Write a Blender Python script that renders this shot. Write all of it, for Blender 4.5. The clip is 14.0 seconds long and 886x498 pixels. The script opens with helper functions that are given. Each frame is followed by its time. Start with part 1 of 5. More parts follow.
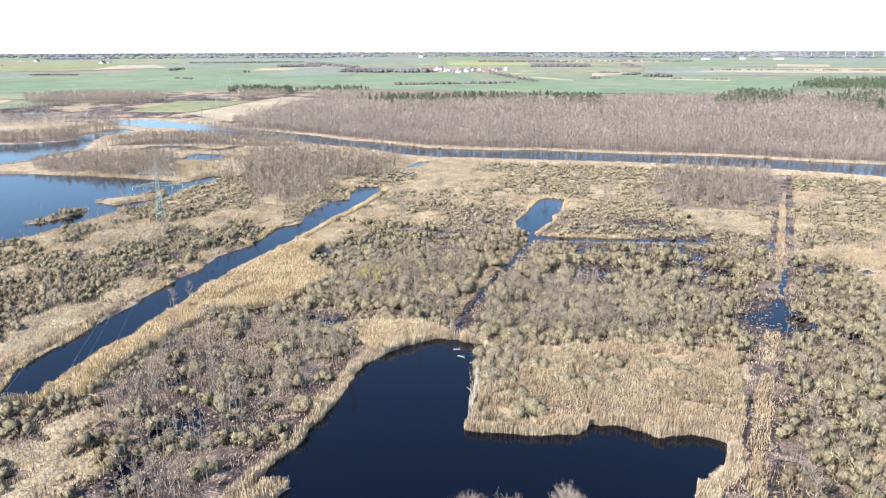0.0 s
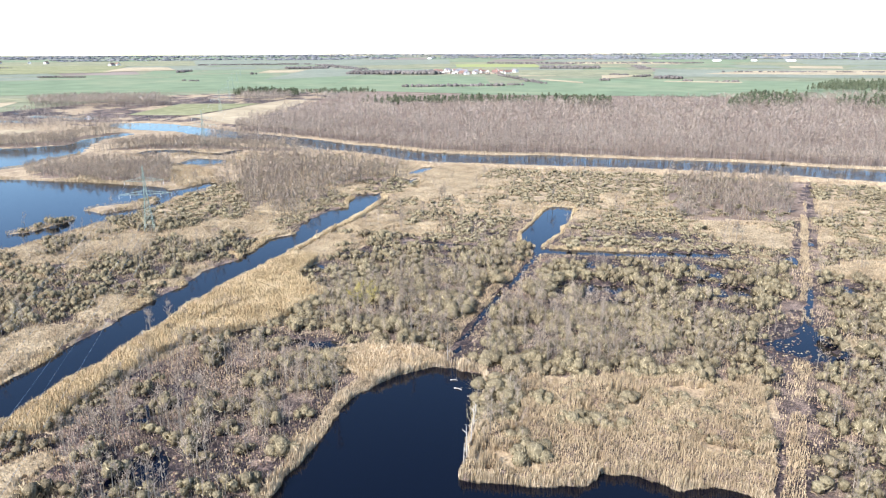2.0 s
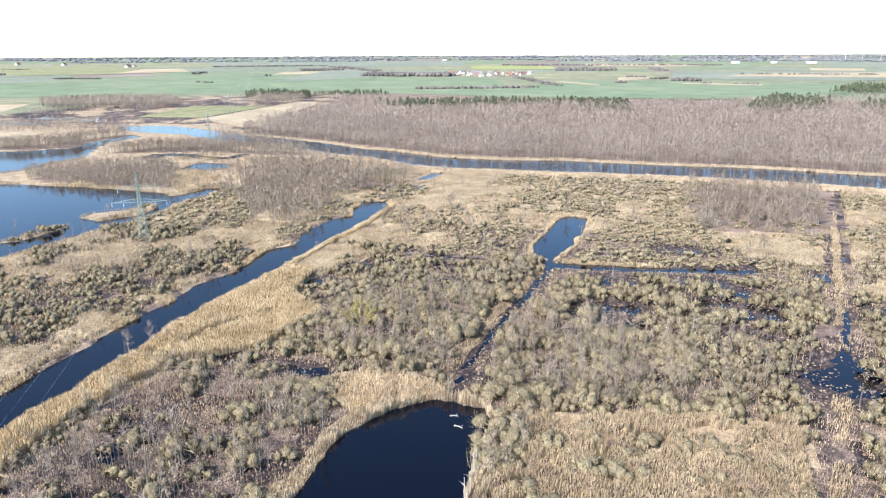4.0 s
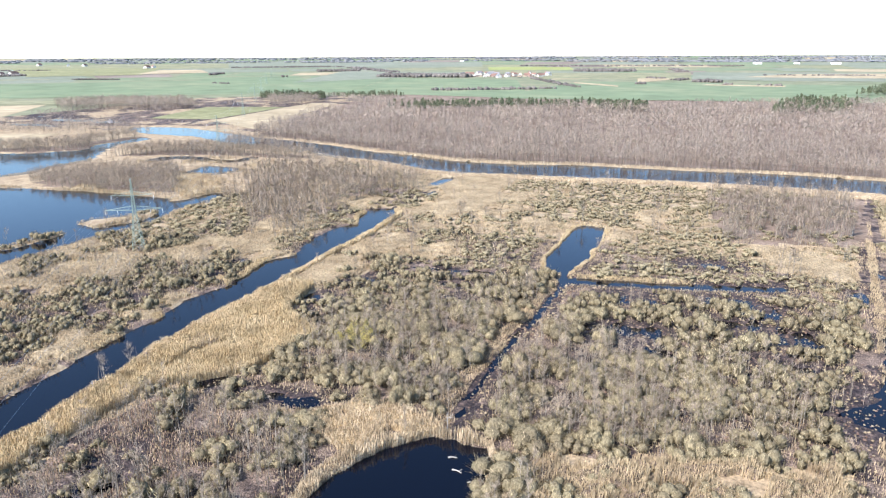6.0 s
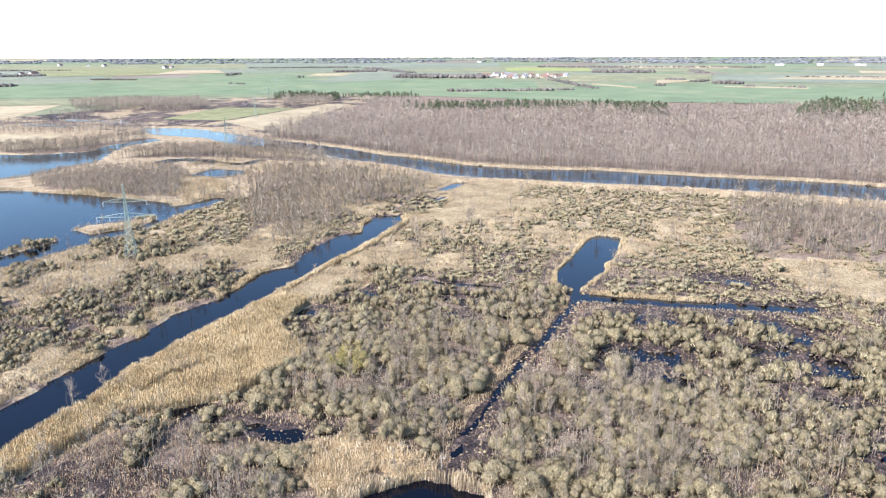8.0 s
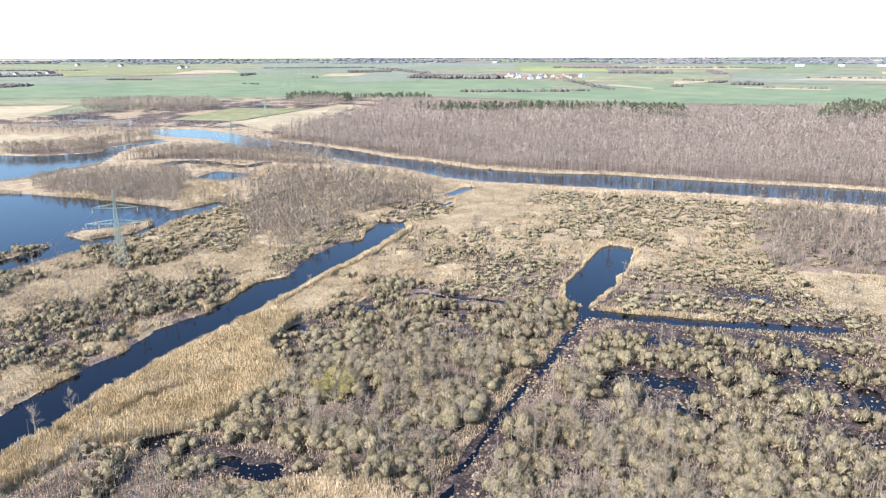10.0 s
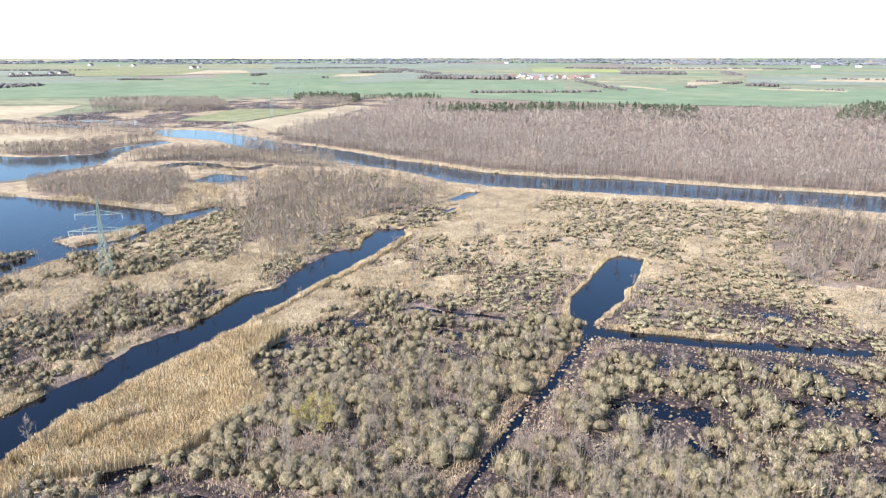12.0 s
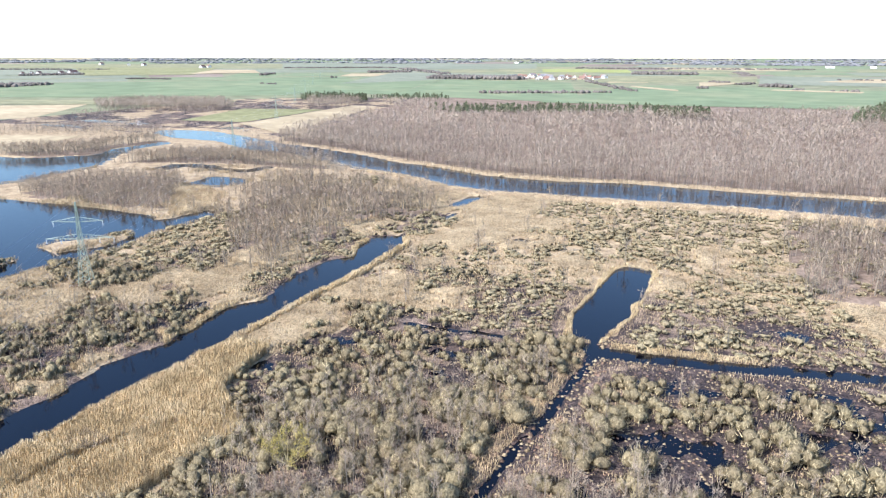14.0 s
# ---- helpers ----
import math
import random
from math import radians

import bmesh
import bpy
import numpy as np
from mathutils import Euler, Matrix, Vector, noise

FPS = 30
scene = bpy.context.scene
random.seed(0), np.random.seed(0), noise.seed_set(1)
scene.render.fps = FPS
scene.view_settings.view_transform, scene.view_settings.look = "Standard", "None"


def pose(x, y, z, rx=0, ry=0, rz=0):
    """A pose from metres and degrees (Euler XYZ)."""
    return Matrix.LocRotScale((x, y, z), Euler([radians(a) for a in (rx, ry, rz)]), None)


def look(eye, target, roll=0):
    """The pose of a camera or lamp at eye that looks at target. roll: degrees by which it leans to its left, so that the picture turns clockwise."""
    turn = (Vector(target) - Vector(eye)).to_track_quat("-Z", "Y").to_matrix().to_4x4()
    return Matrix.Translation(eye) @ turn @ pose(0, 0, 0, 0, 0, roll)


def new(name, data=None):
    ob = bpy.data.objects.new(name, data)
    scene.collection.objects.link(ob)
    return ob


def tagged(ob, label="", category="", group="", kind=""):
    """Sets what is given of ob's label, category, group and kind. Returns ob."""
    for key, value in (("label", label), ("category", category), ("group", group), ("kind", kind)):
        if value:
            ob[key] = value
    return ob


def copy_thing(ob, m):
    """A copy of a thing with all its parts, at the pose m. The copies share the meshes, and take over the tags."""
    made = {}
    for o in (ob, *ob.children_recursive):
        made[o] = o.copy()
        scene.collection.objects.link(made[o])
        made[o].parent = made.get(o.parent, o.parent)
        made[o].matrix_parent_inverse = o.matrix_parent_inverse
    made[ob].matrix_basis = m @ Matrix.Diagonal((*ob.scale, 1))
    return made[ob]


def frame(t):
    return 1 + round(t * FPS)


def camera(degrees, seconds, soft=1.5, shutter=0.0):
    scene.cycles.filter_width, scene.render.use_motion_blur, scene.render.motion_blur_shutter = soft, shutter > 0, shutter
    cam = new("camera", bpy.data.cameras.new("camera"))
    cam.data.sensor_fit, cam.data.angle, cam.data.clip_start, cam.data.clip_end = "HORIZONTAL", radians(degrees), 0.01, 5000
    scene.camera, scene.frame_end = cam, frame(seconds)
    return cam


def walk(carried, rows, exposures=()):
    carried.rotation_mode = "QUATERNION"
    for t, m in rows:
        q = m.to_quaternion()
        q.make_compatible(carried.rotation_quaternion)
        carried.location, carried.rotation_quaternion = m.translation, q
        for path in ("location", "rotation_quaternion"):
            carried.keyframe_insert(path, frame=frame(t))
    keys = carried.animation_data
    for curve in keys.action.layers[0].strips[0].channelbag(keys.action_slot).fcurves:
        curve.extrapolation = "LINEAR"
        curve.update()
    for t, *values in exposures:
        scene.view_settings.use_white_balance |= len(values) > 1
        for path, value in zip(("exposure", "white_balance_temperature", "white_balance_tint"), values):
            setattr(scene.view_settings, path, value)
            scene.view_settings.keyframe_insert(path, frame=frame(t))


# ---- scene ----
cam = camera(65.7, 14.0, soft=1.25)
METRES, EYE, TILT, LEAN, TURN = 97.2, 70.0, 0.0, 0.0, 17.5
ROWS = [
    (0.0, 0.0, 0.0, 0.0, -0.06, -16.45, 0.2),
    (0.5, 0.0074, 0.0386, -0.0003, -0.03, -16.41, 0.23),
    (1.0, 0.0149, 0.0775, -0.0007, 0.18, -16.37, 0.25),
    (1.5, 0.0221, 0.1161, -0.0007, 0.41, -16.33, 0.25),
    (2.0, 0.0291, 0.1549, -0.0006, 0.68, -16.3, 0.25),
    (2.5, 0.036, 0.1933, -0.0008, 0.97, -16.27, 0.25),
    (3.0, 0.0427, 0.2313, -0.0009, 1.28, -16.23, 0.24),
    (5.5, 0.0779, 0.4171, -0.0013, 3.03, -16.1, 0.26),
    (6.0, 0.0851, 0.4541, -0.0015, 3.41, -16.09, 0.26),
    (6.5, 0.0922, 0.4901, -0.0018, 3.78, -16.08, 0.24),
    (7.0, 0.0998, 0.5259, -0.0016, 4.15, -16.07, 0.22),
    (7.5, 0.1069, 0.5609, -0.002, 4.51, -16.04, 0.21),
    (8.0, 0.1142, 0.5948, -0.002, 4.86, -16.03, 0.19),
    (10.5, 0.1514, 0.7545, -0.0022, 6.43, -15.99, 0.13),
    (11.0, 0.1586, 0.7868, -0.0021, 6.7, -15.98, 0.11),
    (11.5, 0.1655, 0.8186, -0.0023, 6.94, -15.98, 0.09),
    (12.0, 0.1716, 0.8506, -0.0026, 7.14, -15.97, 0.06),
    (12.5, 0.1779, 0.8825, -0.0026, 7.32, -15.98, 0.04),
    (13.0, 0.1845, 0.9149, -0.0029, 7.5, -15.97, 0.03),
    (13.5, 0.1908, 0.9473, -0.0032, 7.72, -15.98, -0.01),
    (14.0, 0.1969, 0.9803, -0.0037, 8.0, -15.98, -0.04),
]
walk(cam, [(t, pose(0, 0, EYE, TILT, LEAN, TURN) @ pose(METRES * x, METRES * y, METRES * z, 90 + pitch, roll, yaw)) for t, x, y, z, yaw, pitch, roll in ROWS])

# ---------------------------------------------------------------- light
SUN_AZ = (-0.50, -0.87)          # the sun stands behind the first view and a little to its left
SUN_EL = 42.0
world = bpy.data.worlds.new("sky")
world.use_nodes = True
scene.world = world
wn = world.node_tree
sky = wn.nodes.new("ShaderNodeTexSky")
sky.sky_type = "NISHITA"
sky.sun_disc = False
sky.sun_elevation = radians(SUN_EL)
sky.sun_rotation = math.atan2(SUN_AZ[0], SUN_AZ[1])
sky.altitude = 600
sky.air_density = 1.0
sky.dust_density = 0.1
sky.ozone_density = 5.0
wn.links.new(sky.outputs["Color"], wn.nodes["Background"].inputs["Color"])
wn.nodes["Background"].inputs["Strength"].default_value = 0.15
sun = new("sun", bpy.data.lights.new("sun", "SUN"))
sun.data.energy = 4.8
sun.data.angle = radians(0.6)
sun.data.color = (1.0, 0.945, 0.93)
_e = radians(SUN_EL)
_h = Vector((SUN_AZ[0], SUN_AZ[1], 0)).normalized() * math.cos(_e)
sun.matrix_basis = look((_h.x * 300, _h.y * 300, math.sin(_e) * 300), (0, 0, 0))
scene.view_settings.exposure = 0.99

# ---------------------------------------------------------------- materials


def mat(name, stops, scale=0.3, rough=0.85, fine=6.0, bump=0.0, vary=0.25, island=0.0, spec=0.2, detail=4.0, metal=0.0, upright=1.0):
    """A procedural surface: large patches from a colour ramp, fine grain on top, random shifts per object and per island."""
    m = bpy.data.materials.new(name)
    m.use_nodes = True
    nt = m.node_tree
    b = nt.nodes["Principled BSDF"]
    b.inputs["Roughness"].default_value = rough
    b.inputs["Metallic"].default_value = metal
    b.inputs["Specular IOR Level"].default_value = spec
    geo = nt.nodes.new("ShaderNodeNewGeometry")
    n1 = nt.nodes.new("ShaderNodeTexNoise")
    n1.inputs["Scale"].default_value = scale
    n1.inputs["Detail"].default_value = detail
    n1.inputs["Roughness"].default_value = 0.62
    nt.links.new(geo.outputs["Position"], n1.inputs["Vector"])
    ramp = nt.nodes.new("ShaderNodeValToRGB")
    el = ramp.color_ramp.elements
    while len(el) < len(stops):
        el.new(0.5)
    for e, (p, c) in zip(el, stops):
        e.position = p
        e.color = (*c, 1)
    nt.links.new(n1.outputs["Fac"], ramp.inputs["Fac"])
    n2 = nt.nodes.new("ShaderNodeTexNoise")
    n2.inputs["Scale"].default_value = fine
    n2.inputs["Detail"].default_value = 3
    if upright == 1.0:
        nt.links.new(geo.outputs["Position"], n2.inputs["Vector"])
    else:
        vm = nt.nodes.new("ShaderNodeVectorMath")
        vm.operation = "MULTIPLY"
        vm.inputs[1].default_value = (1, 1, upright)
        nt.links.new(geo.outputs["Position"], vm.inputs[0])
        nt.links.new(vm.outputs["Vector"], n2.inputs["Vector"])
    mr = nt.nodes.new("ShaderNodeMapRange")
    mr.inputs["From Min"].default_value = 0.3
    mr.inputs["From Max"].default_value = 0.7
    mr.inputs["To Min"].default_value = 1 - vary
    mr.inputs["To Max"].default_value = 1 + vary
    nt.links.new(n2.outputs["Fac"], mr.inputs["Value"])
    last = mr.outputs["Result"]
    if island:
        mi = nt.nodes.new("ShaderNodeMapRange")
        mi.inputs["To Min"].default_value = 1 - island
        mi.inputs["To Max"].default_value = 1 + island
        nt.links.new(geo.outputs["Random Per Island"], mi.inputs["Value"])
        mm = nt.nodes.new("ShaderNodeMath")
        mm.operation = "MULTIPLY"
        nt.links.new(last, mm.inputs[0])
        nt.links.new(mi.outputs["Result"], mm.inputs[1])
        last = mm.outputs[0]
    hs = nt.nodes.new("ShaderNodeHueSaturation")
    nt.links.new(ramp.outputs["Color"], hs.inputs["Color"])
    nt.links.new(last, hs.inputs["Value"])
    nt.links.new(hs.outputs["Color"], b.inputs["Base Color"])
    if bump:
        bp = nt.nodes.new("ShaderNodeBump")
        bp.inputs["Strength"].default_value = bump
        bp.inputs["Distance"].default_value = 0.3
        nt.links.new(n2.outputs["Fac"], bp.inputs["Height"])
        nt.links.new(bp.outputs["Normal"], b.inputs["Normal"])
    return m


M_MARSH = mat("wet_litter", [(0.30, (0.045, 0.035, 0.033)), (0.44, (0.12, 0.09, 0.075)), (0.56, (0.22, 0.165, 0.13)), (0.72, (0.34, 0.255, 0.19))], 0.3, 0.85, 3.2, 1.0, 0.9, detail=6.0)
M_MUD = mat("black_mud", [(0.32, (0.022, 0.018, 0.020)), (0.50, (0.05, 0.038, 0.037)), (0.64, (0.13, 0.095, 0.08)), (0.76, (0.30, 0.23, 0.17))], 0.5, 0.7, 2.6, 1.0, 0.9, detail=7.0)
M_GRASS = mat("dry_marsh_grass", [(0.30, (0.30, 0.225, 0.14)), (0.50, (0.42, 0.33, 0.208)), (0.68, (0.51, 0.41, 0.265))], 0.09, 0.85, 0.6, 0, 0.25, 0.22)
M_REEDFLOOR = mat("reed_litter", [(0.30, (0.22, 0.165, 0.105)), (0.50, (0.35, 0.27, 0.175)), (0.70, (0.47, 0.38, 0.25))], 0.15, 0.95, 1.6, 0.5, 0.4)
M_FOREST_FLOOR = mat("leaf_litter", [(0.35, (0.16, 0.115, 0.085)), (0.65, (0.28, 0.215, 0.165))], 0.05, 0.95, 0.8, 0.3, 0.3)
M_PLAIN = mat("far_plain", [(0.30, (0.15, 0.17, 0.10)), (0.45, (0.19, 0.215, 0.125)), (0.60, (0.24, 0.23, 0.15)), (0.75, (0.17, 0.19, 0.12))], 0.006, 0.95, 0.03, 0.0, 0.2)
# young wheat, its green paled a little to hold distance haze
M_GREEN = mat("winter_wheat", [(0.32, (0.155, 0.20, 0.115)), (0.50, (0.18, 0.228, 0.13)), (0.68, (0.222, 0.245, 0.145))], 0.005, 0.9, 0.02, 0, 0.12)
M_OLIVE = mat("rough_pasture", [(0.35, (0.20, 0.205, 0.12)), (0.65, (0.28, 0.27, 0.16))], 0.01, 0.95, 0.05, 0, 0.2)
M_MEADOW = mat("meadow", [(0.35, (0.20, 0.205, 0.10)), (0.65, (0.27, 0.265, 0.14))], 0.01, 0.95, 0.08, 0, 0.2)
M_STUBBLE = mat("pale_stubble", [(0.35, (0.33, 0.27, 0.17)), (0.65, (0.46, 0.38, 0.25))], 0.01, 0.95, 0.08, 0, 0.12)
M_PLOUGH = mat("ploughed_soil", [(0.35, (0.20, 0.16, 0.13)), (0.65, (0.28, 0.23, 0.19))], 0.004, 0.95, 0.05, 0, 0.1)
# green of far fields, greyed and paled in the colour for haze
M_HAZYGRASS = mat("haze_greyed_grass", [(0.35, (0.19, 0.212, 0.155)), (0.65, (0.24, 0.255, 0.19))], 0.004, 0.95, 0.05, 0, 0.14)
M_YELLOW = mat("yellow_crop", [(0.35, (0.26, 0.29, 0.10)), (0.65, (0.32, 0.34, 0.13))], 0.004, 0.95, 0.05, 0, 0.1)
M_REED = mat("dry_reed", [(0.30, (0.41, 0.315, 0.18)), (0.50, (0.57, 0.45, 0.27)), (0.68, (0.66, 0.545, 0.355))], 0.10, 0.8, 0.8, 0, 0.2, 0.22)
M_SEDGE = mat("sedge_tuft", [(0.35, (0.24, 0.185, 0.115)), (0.65, (0.37, 0.30, 0.195))], 0.3, 0.9, 2.0, 0, 0.2, 0.25)
M_LITTER = mat("dead_fern", [(0.35, (0.13, 0.085, 0.065)), (0.65, (0.22, 0.15, 0.11))], 0.2, 0.9, 2.0, 0, 0.25, 0.25)
M_WILLOW = mat("willow_twigs", [(0.30, (0.29, 0.235, 0.15)), (0.48, (0.39, 0.33, 0.205)), (0.62, (0.44, 0.38, 0.232)), (0.75, (0.365, 0.295, 0.195))], 0.06, 0.8, 0.5, 0, 0.2, 0.22)
M_WSTEM = mat("willow_bark", [(0.35, (0.20, 0.17, 0.12)), (0.65, (0.33, 0.29, 0.21))], 0.8, 0.9, 6, 0, 0.2)
M_YTWIG = mat("yellow_willow_twigs", [(0.35, (0.38, 0.31, 0.09)), (0.65, (0.50, 0.42, 0.15))], 0.5, 0.8, 2, 0, 0.15, 0.2)
# willow twig colours at half brightness: shade inside the bush put into colour
M_SHADED_TANGLE = mat("shaded_inner_twigs", [(0.30, (0.14, 0.112, 0.074)), (0.48, (0.19, 0.16, 0.10)), (0.62, (0.225, 0.193, 0.118)), (0.75, (0.175, 0.14, 0.096))], 0.07, 0.95, 3.0, 1.0, 0.5, 0.14, 0.05, upright=0.35)
# the same darkened copy for far bushes, with the inner shade milder
M_SHADED_LOWTWIG = mat("shaded_low_scrub_twigs", [(0.30, (0.19, 0.155, 0.10)), (0.48, (0.26, 0.22, 0.136)), (0.62, (0.30, 0.258, 0.16)), (0.75, (0.24, 0.195, 0.132))], 0.05, 0.95, 2.0, 1.0, 0.4, 0.14, 0.05, upright=0.35)
M_REEDTOP = mat("reed_canopy", [(0.30, (0.28, 0.205, 0.11)), (0.50, (0.37, 0.28, 0.16)), (0.68, (0.44, 0.345, 0.21))], 0.12, 0.95, 2.4, 1.0, 0.4, 0, 0.05, upright=0.3)
M_GRASSTOP = mat("grass_canopy", [(0.30, (0.22, 0.168, 0.105)), (0.50, (0.31, 0.245, 0.155)), (0.68, (0.39, 0.315, 0.205))], 0.09, 0.95, 1.6, 1.0, 0.45, 0, 0.05, upright=0.3)
M_FRINGE = mat("shore_reed", [(0.30, (0.37, 0.285, 0.185)), (0.50, (0.52, 0.415, 0.275)), (0.68, (0.64, 0.53, 0.37))], 0.25, 0.8, 0.9, 0, 0.25, 0.25)
M_PINK = mat("faded_fern", [(0.35, (0.27, 0.185, 0.14)), (0.50, (0.36, 0.265, 0.20)), (0.65, (0.45, 0.36, 0.26))], 0.15, 0.9, 1.2, 0, 0.25, 0.25)
M_YBARK = mat("yellowish_bark", [(0.35, (0.24, 0.20, 0.11)), (0.65, (0.36, 0.31, 0.18))], 0.8, 0.85, 4, 0, 0.2)
M_TWIG = mat("bare_twigs", [(0.30, (0.25, 0.195, 0.15)), (0.50, (0.345, 0.28, 0.215)), (0.70, (0.42, 0.345, 0.255))], 0.05, 0.85, 0.5, 0, 0.2, 0.15)
M_BARK = mat("pale_bark", [(0.30, (0.17, 0.14, 0.11)), (0.52, (0.27, 0.232, 0.185)), (0.70, (0.43, 0.39, 0.33))], 0.35, 0.85, 5.0, 0, 0.25, 0.25)
M_FTWIG = mat("forest_twigs", [(0.30, (0.30, 0.245, 0.20)), (0.50, (0.405, 0.34, 0.28)), (0.70, (0.475, 0.405, 0.325))], 0.018, 0.9, 0.3, 0, 0.15, 0.12)
M_FBARK = mat("forest_bark", [(0.30, (0.16, 0.135, 0.11)), (0.55, (0.24, 0.20, 0.17)), (0.75, (0.48, 0.44, 0.38))], 0.15, 0.85, 3.0, 0, 0.2, 0.35)
M_PINE = mat("pine_needles", [(0.35, (0.085, 0.105, 0.06)), (0.65, (0.15, 0.165, 0.10))], 0.05, 0.8, 0.6, 0, 0.2, 0.3)
# aerial haze is put into this pale bluish grey
M_HAZYWOOD = mat("haze_tinted_wood", [(0.35, (0.185, 0.192, 0.20)), (0.65, (0.235, 0.24, 0.245))], 0.006, 0.95, 0.06, 0, 0.15, 0.1, 0.0)
M_COPSE = mat("bare_copse", [(0.35, (0.12, 0.108, 0.10)), (0.65, (0.18, 0.165, 0.15))], 0.01, 0.95, 0.3, 0, 0.3, 0.15, 0.0)
M_STEEL = mat("green_painted_steel", [(0.35, (0.25, 0.32, 0.27)), (0.65, (0.34, 0.41, 0.35))], 0.8, 0.5, 5, 0, 0.1, 0.05, 0.4)
M_WIRE = mat("aluminium_cable", [(0.35, (0.45, 0.45, 0.45)), (0.65, (0.6, 0.6, 0.6))], 1, 0.4, 5, 0, 0.05, 0, 0.5, 2, 0.6)
M_GLASSINS = mat("insulator_porcelain", [(0.35, (0.65, 0.68, 0.68)), (0.65, (0.8, 0.82, 0.82))], 1, 0.3, 5, 0, 0.05)
M_DEAD = mat("bleached_wood", [(0.35, (0.32, 0.295, 0.255)), (0.65, (0.50, 0.475, 0.43))], 0.8, 0.8, 4, 0, 0.2)
M_WALL = mat("house_render", [(0.35, (0.60, 0.57, 0.52)), (0.65, (0.80, 0.78, 0.74))], 0.01, 0.9, 1, 0, 0.08)
M_BRICK = mat("brick_wall", [(0.35, (0.32, 0.24, 0.20)), (0.65, (0.42, 0.33, 0.28))], 0.01, 0.9, 1, 0, 0.1)
M_ROOF = mat("roof_tiles", [(0.35, (0.20, 0.125, 0.10)), (0.65, (0.28, 0.17, 0.135))], 0.01, 0.85, 2, 0, 0.15)
M_GREYROOF = mat("grey_roof", [(0.35, (0.18, 0.18, 0.19)), (0.65, (0.32, 0.32, 0.33))], 0.01, 0.8, 2, 0, 0.15)
M_PANE = mat("window_glass", [(0.35, (0.03, 0.035, 0.045)), (0.65, (0.06, 0.065, 0.075))], 0.1, 0.1, 1, 0, 0.05, 0, 0.6)
M_WHITE = mat("white_coating", [(0.35, (0.74, 0.75, 0.76)), (0.65, (0.84, 0.85, 0.85))], 0.02, 0.5, 1, 0, 0.04)

M_WATER = bpy.data.materials.new("marsh_water")
M_WATER.use_nodes = True
_n = M_WATER.node_tree
_b = _n.nodes["Principled BSDF"]
_b.inputs["Base Color"].default_value = (0.0012, 0.002, 0.006, 1)
_b.inputs["Roughness"].default_value = 0.06
_b.inputs["IOR"].default_value = 1.33
_b.inputs["Specular IOR Level"].default_value = 0.5
_g = _n.nodes.new("ShaderNodeNewGeometry")
_w = _n.nodes.new("ShaderNodeTexNoise")
_w.inputs["Scale"].default_value = 1.6
_w.inputs["Detail"].default_value = 3
_p = _n.nodes.new("ShaderNodeBump")
_p.inputs["Strength"].default_value = 0.14
_p.inputs["Distance"].default_value = 0.1
_n.links.new(_g.outputs["Position"], _w.inputs["Vector"])
_n.links.new(_w.outputs["Fac"], _p.inputs["Height"])
_n.links.new(_p.outputs["Normal"], _b.inputs["Normal"])

# ---------------------------------------------------------------- number tools


def hash2(ix, iy, seed):
    h = (ix.astype(np.int64) * 374761393 + iy.astype(np.int64) * 668265263 + seed * 974634777) & 0xFFFFFFFF
    h = ((h ^ (h >> 13)) * 1274126177) & 0xFFFFFFFF
    return ((h ^ (h >> 16)) & 0xFFFF) / 65535.0


def vnoise(x, y, size, seed=0):
    """Smooth value noise from -1 to 1 with features of that size."""
    x, y = np.asarray(x, float) / size, np.asarray(y, float) / size
    ix, iy = np.floor(x), np.floor(y)
    fx, fy = x - ix, y - iy
    fx, fy = fx * fx * (3 - 2 * fx), fy * fy * (3 - 2 * fy)
    a, b = hash2(ix, iy, seed), hash2(ix + 1, iy, seed)
    c, d = hash2(ix, iy + 1, seed), hash2(ix + 1, iy + 1, seed)
    return 2 * ((a * (1 - fx) + b * fx) * (1 - fy) + (c * (1 - fx) + d * fx) * fy) - 1


def fbm(x, y, size, seed=0):
    return 0.6 * vnoise(x, y, size, seed) + 0.3 * vnoise(x, y, size / 2.1, seed + 1) + 0.15 * vnoise(x, y, size / 4.3, seed + 2)


def poly_sd(x, y, poly):
    """Distance to a polygon's edge, positive inside."""
    x, y = np.asarray(x, float), np.asarray(y, float)
    best = np.full(x.shape, 1e9)
    inside = np.zeros(x.shape, bool)
    for (x0, y0), (x1, y1) in zip(poly, poly[1:] + poly[:1]):
        dx, dy = x1 - x0, y1 - y0
        u = np.clip(((x - x0) * dx + (y - y0) * dy) / (dx * dx + dy * dy + 1e-9), 0, 1)
        best = np.minimum(best, (x - x0 - u * dx) ** 2 + (y - y0 - u * dy) ** 2)
        if y0 != y1:
            inside ^= ((y0 > y) != (y1 > y)) & (x < (x1 - x0) * (y - y0) / (y1 - y0) + x0)
    return np.where(inside, 1, -1) * np.sqrt(best)


def line_sd(x, y, line, w0, w1):
    """Distance inside a channel along a line, whose half width goes from w0 to w1."""
    best = np.full(np.shape(x), -1e9)
    n = len(line) - 1
    for i, ((x0, y0), (x1, y1)) in enumerate(zip(line, line[1:])):
        dx, dy = x1 - x0, y1 - y0
        u = np.clip(((x - x0) * dx + (y - y0) * dy) / (dx * dx + dy * dy), 0, 1)
        w = w0 + (w1 - w0) * (i + u) / n
        best = np.maximum(best, w - np.hypot(x - x0 - u * dx, y - y0 - u * dy))
    return best


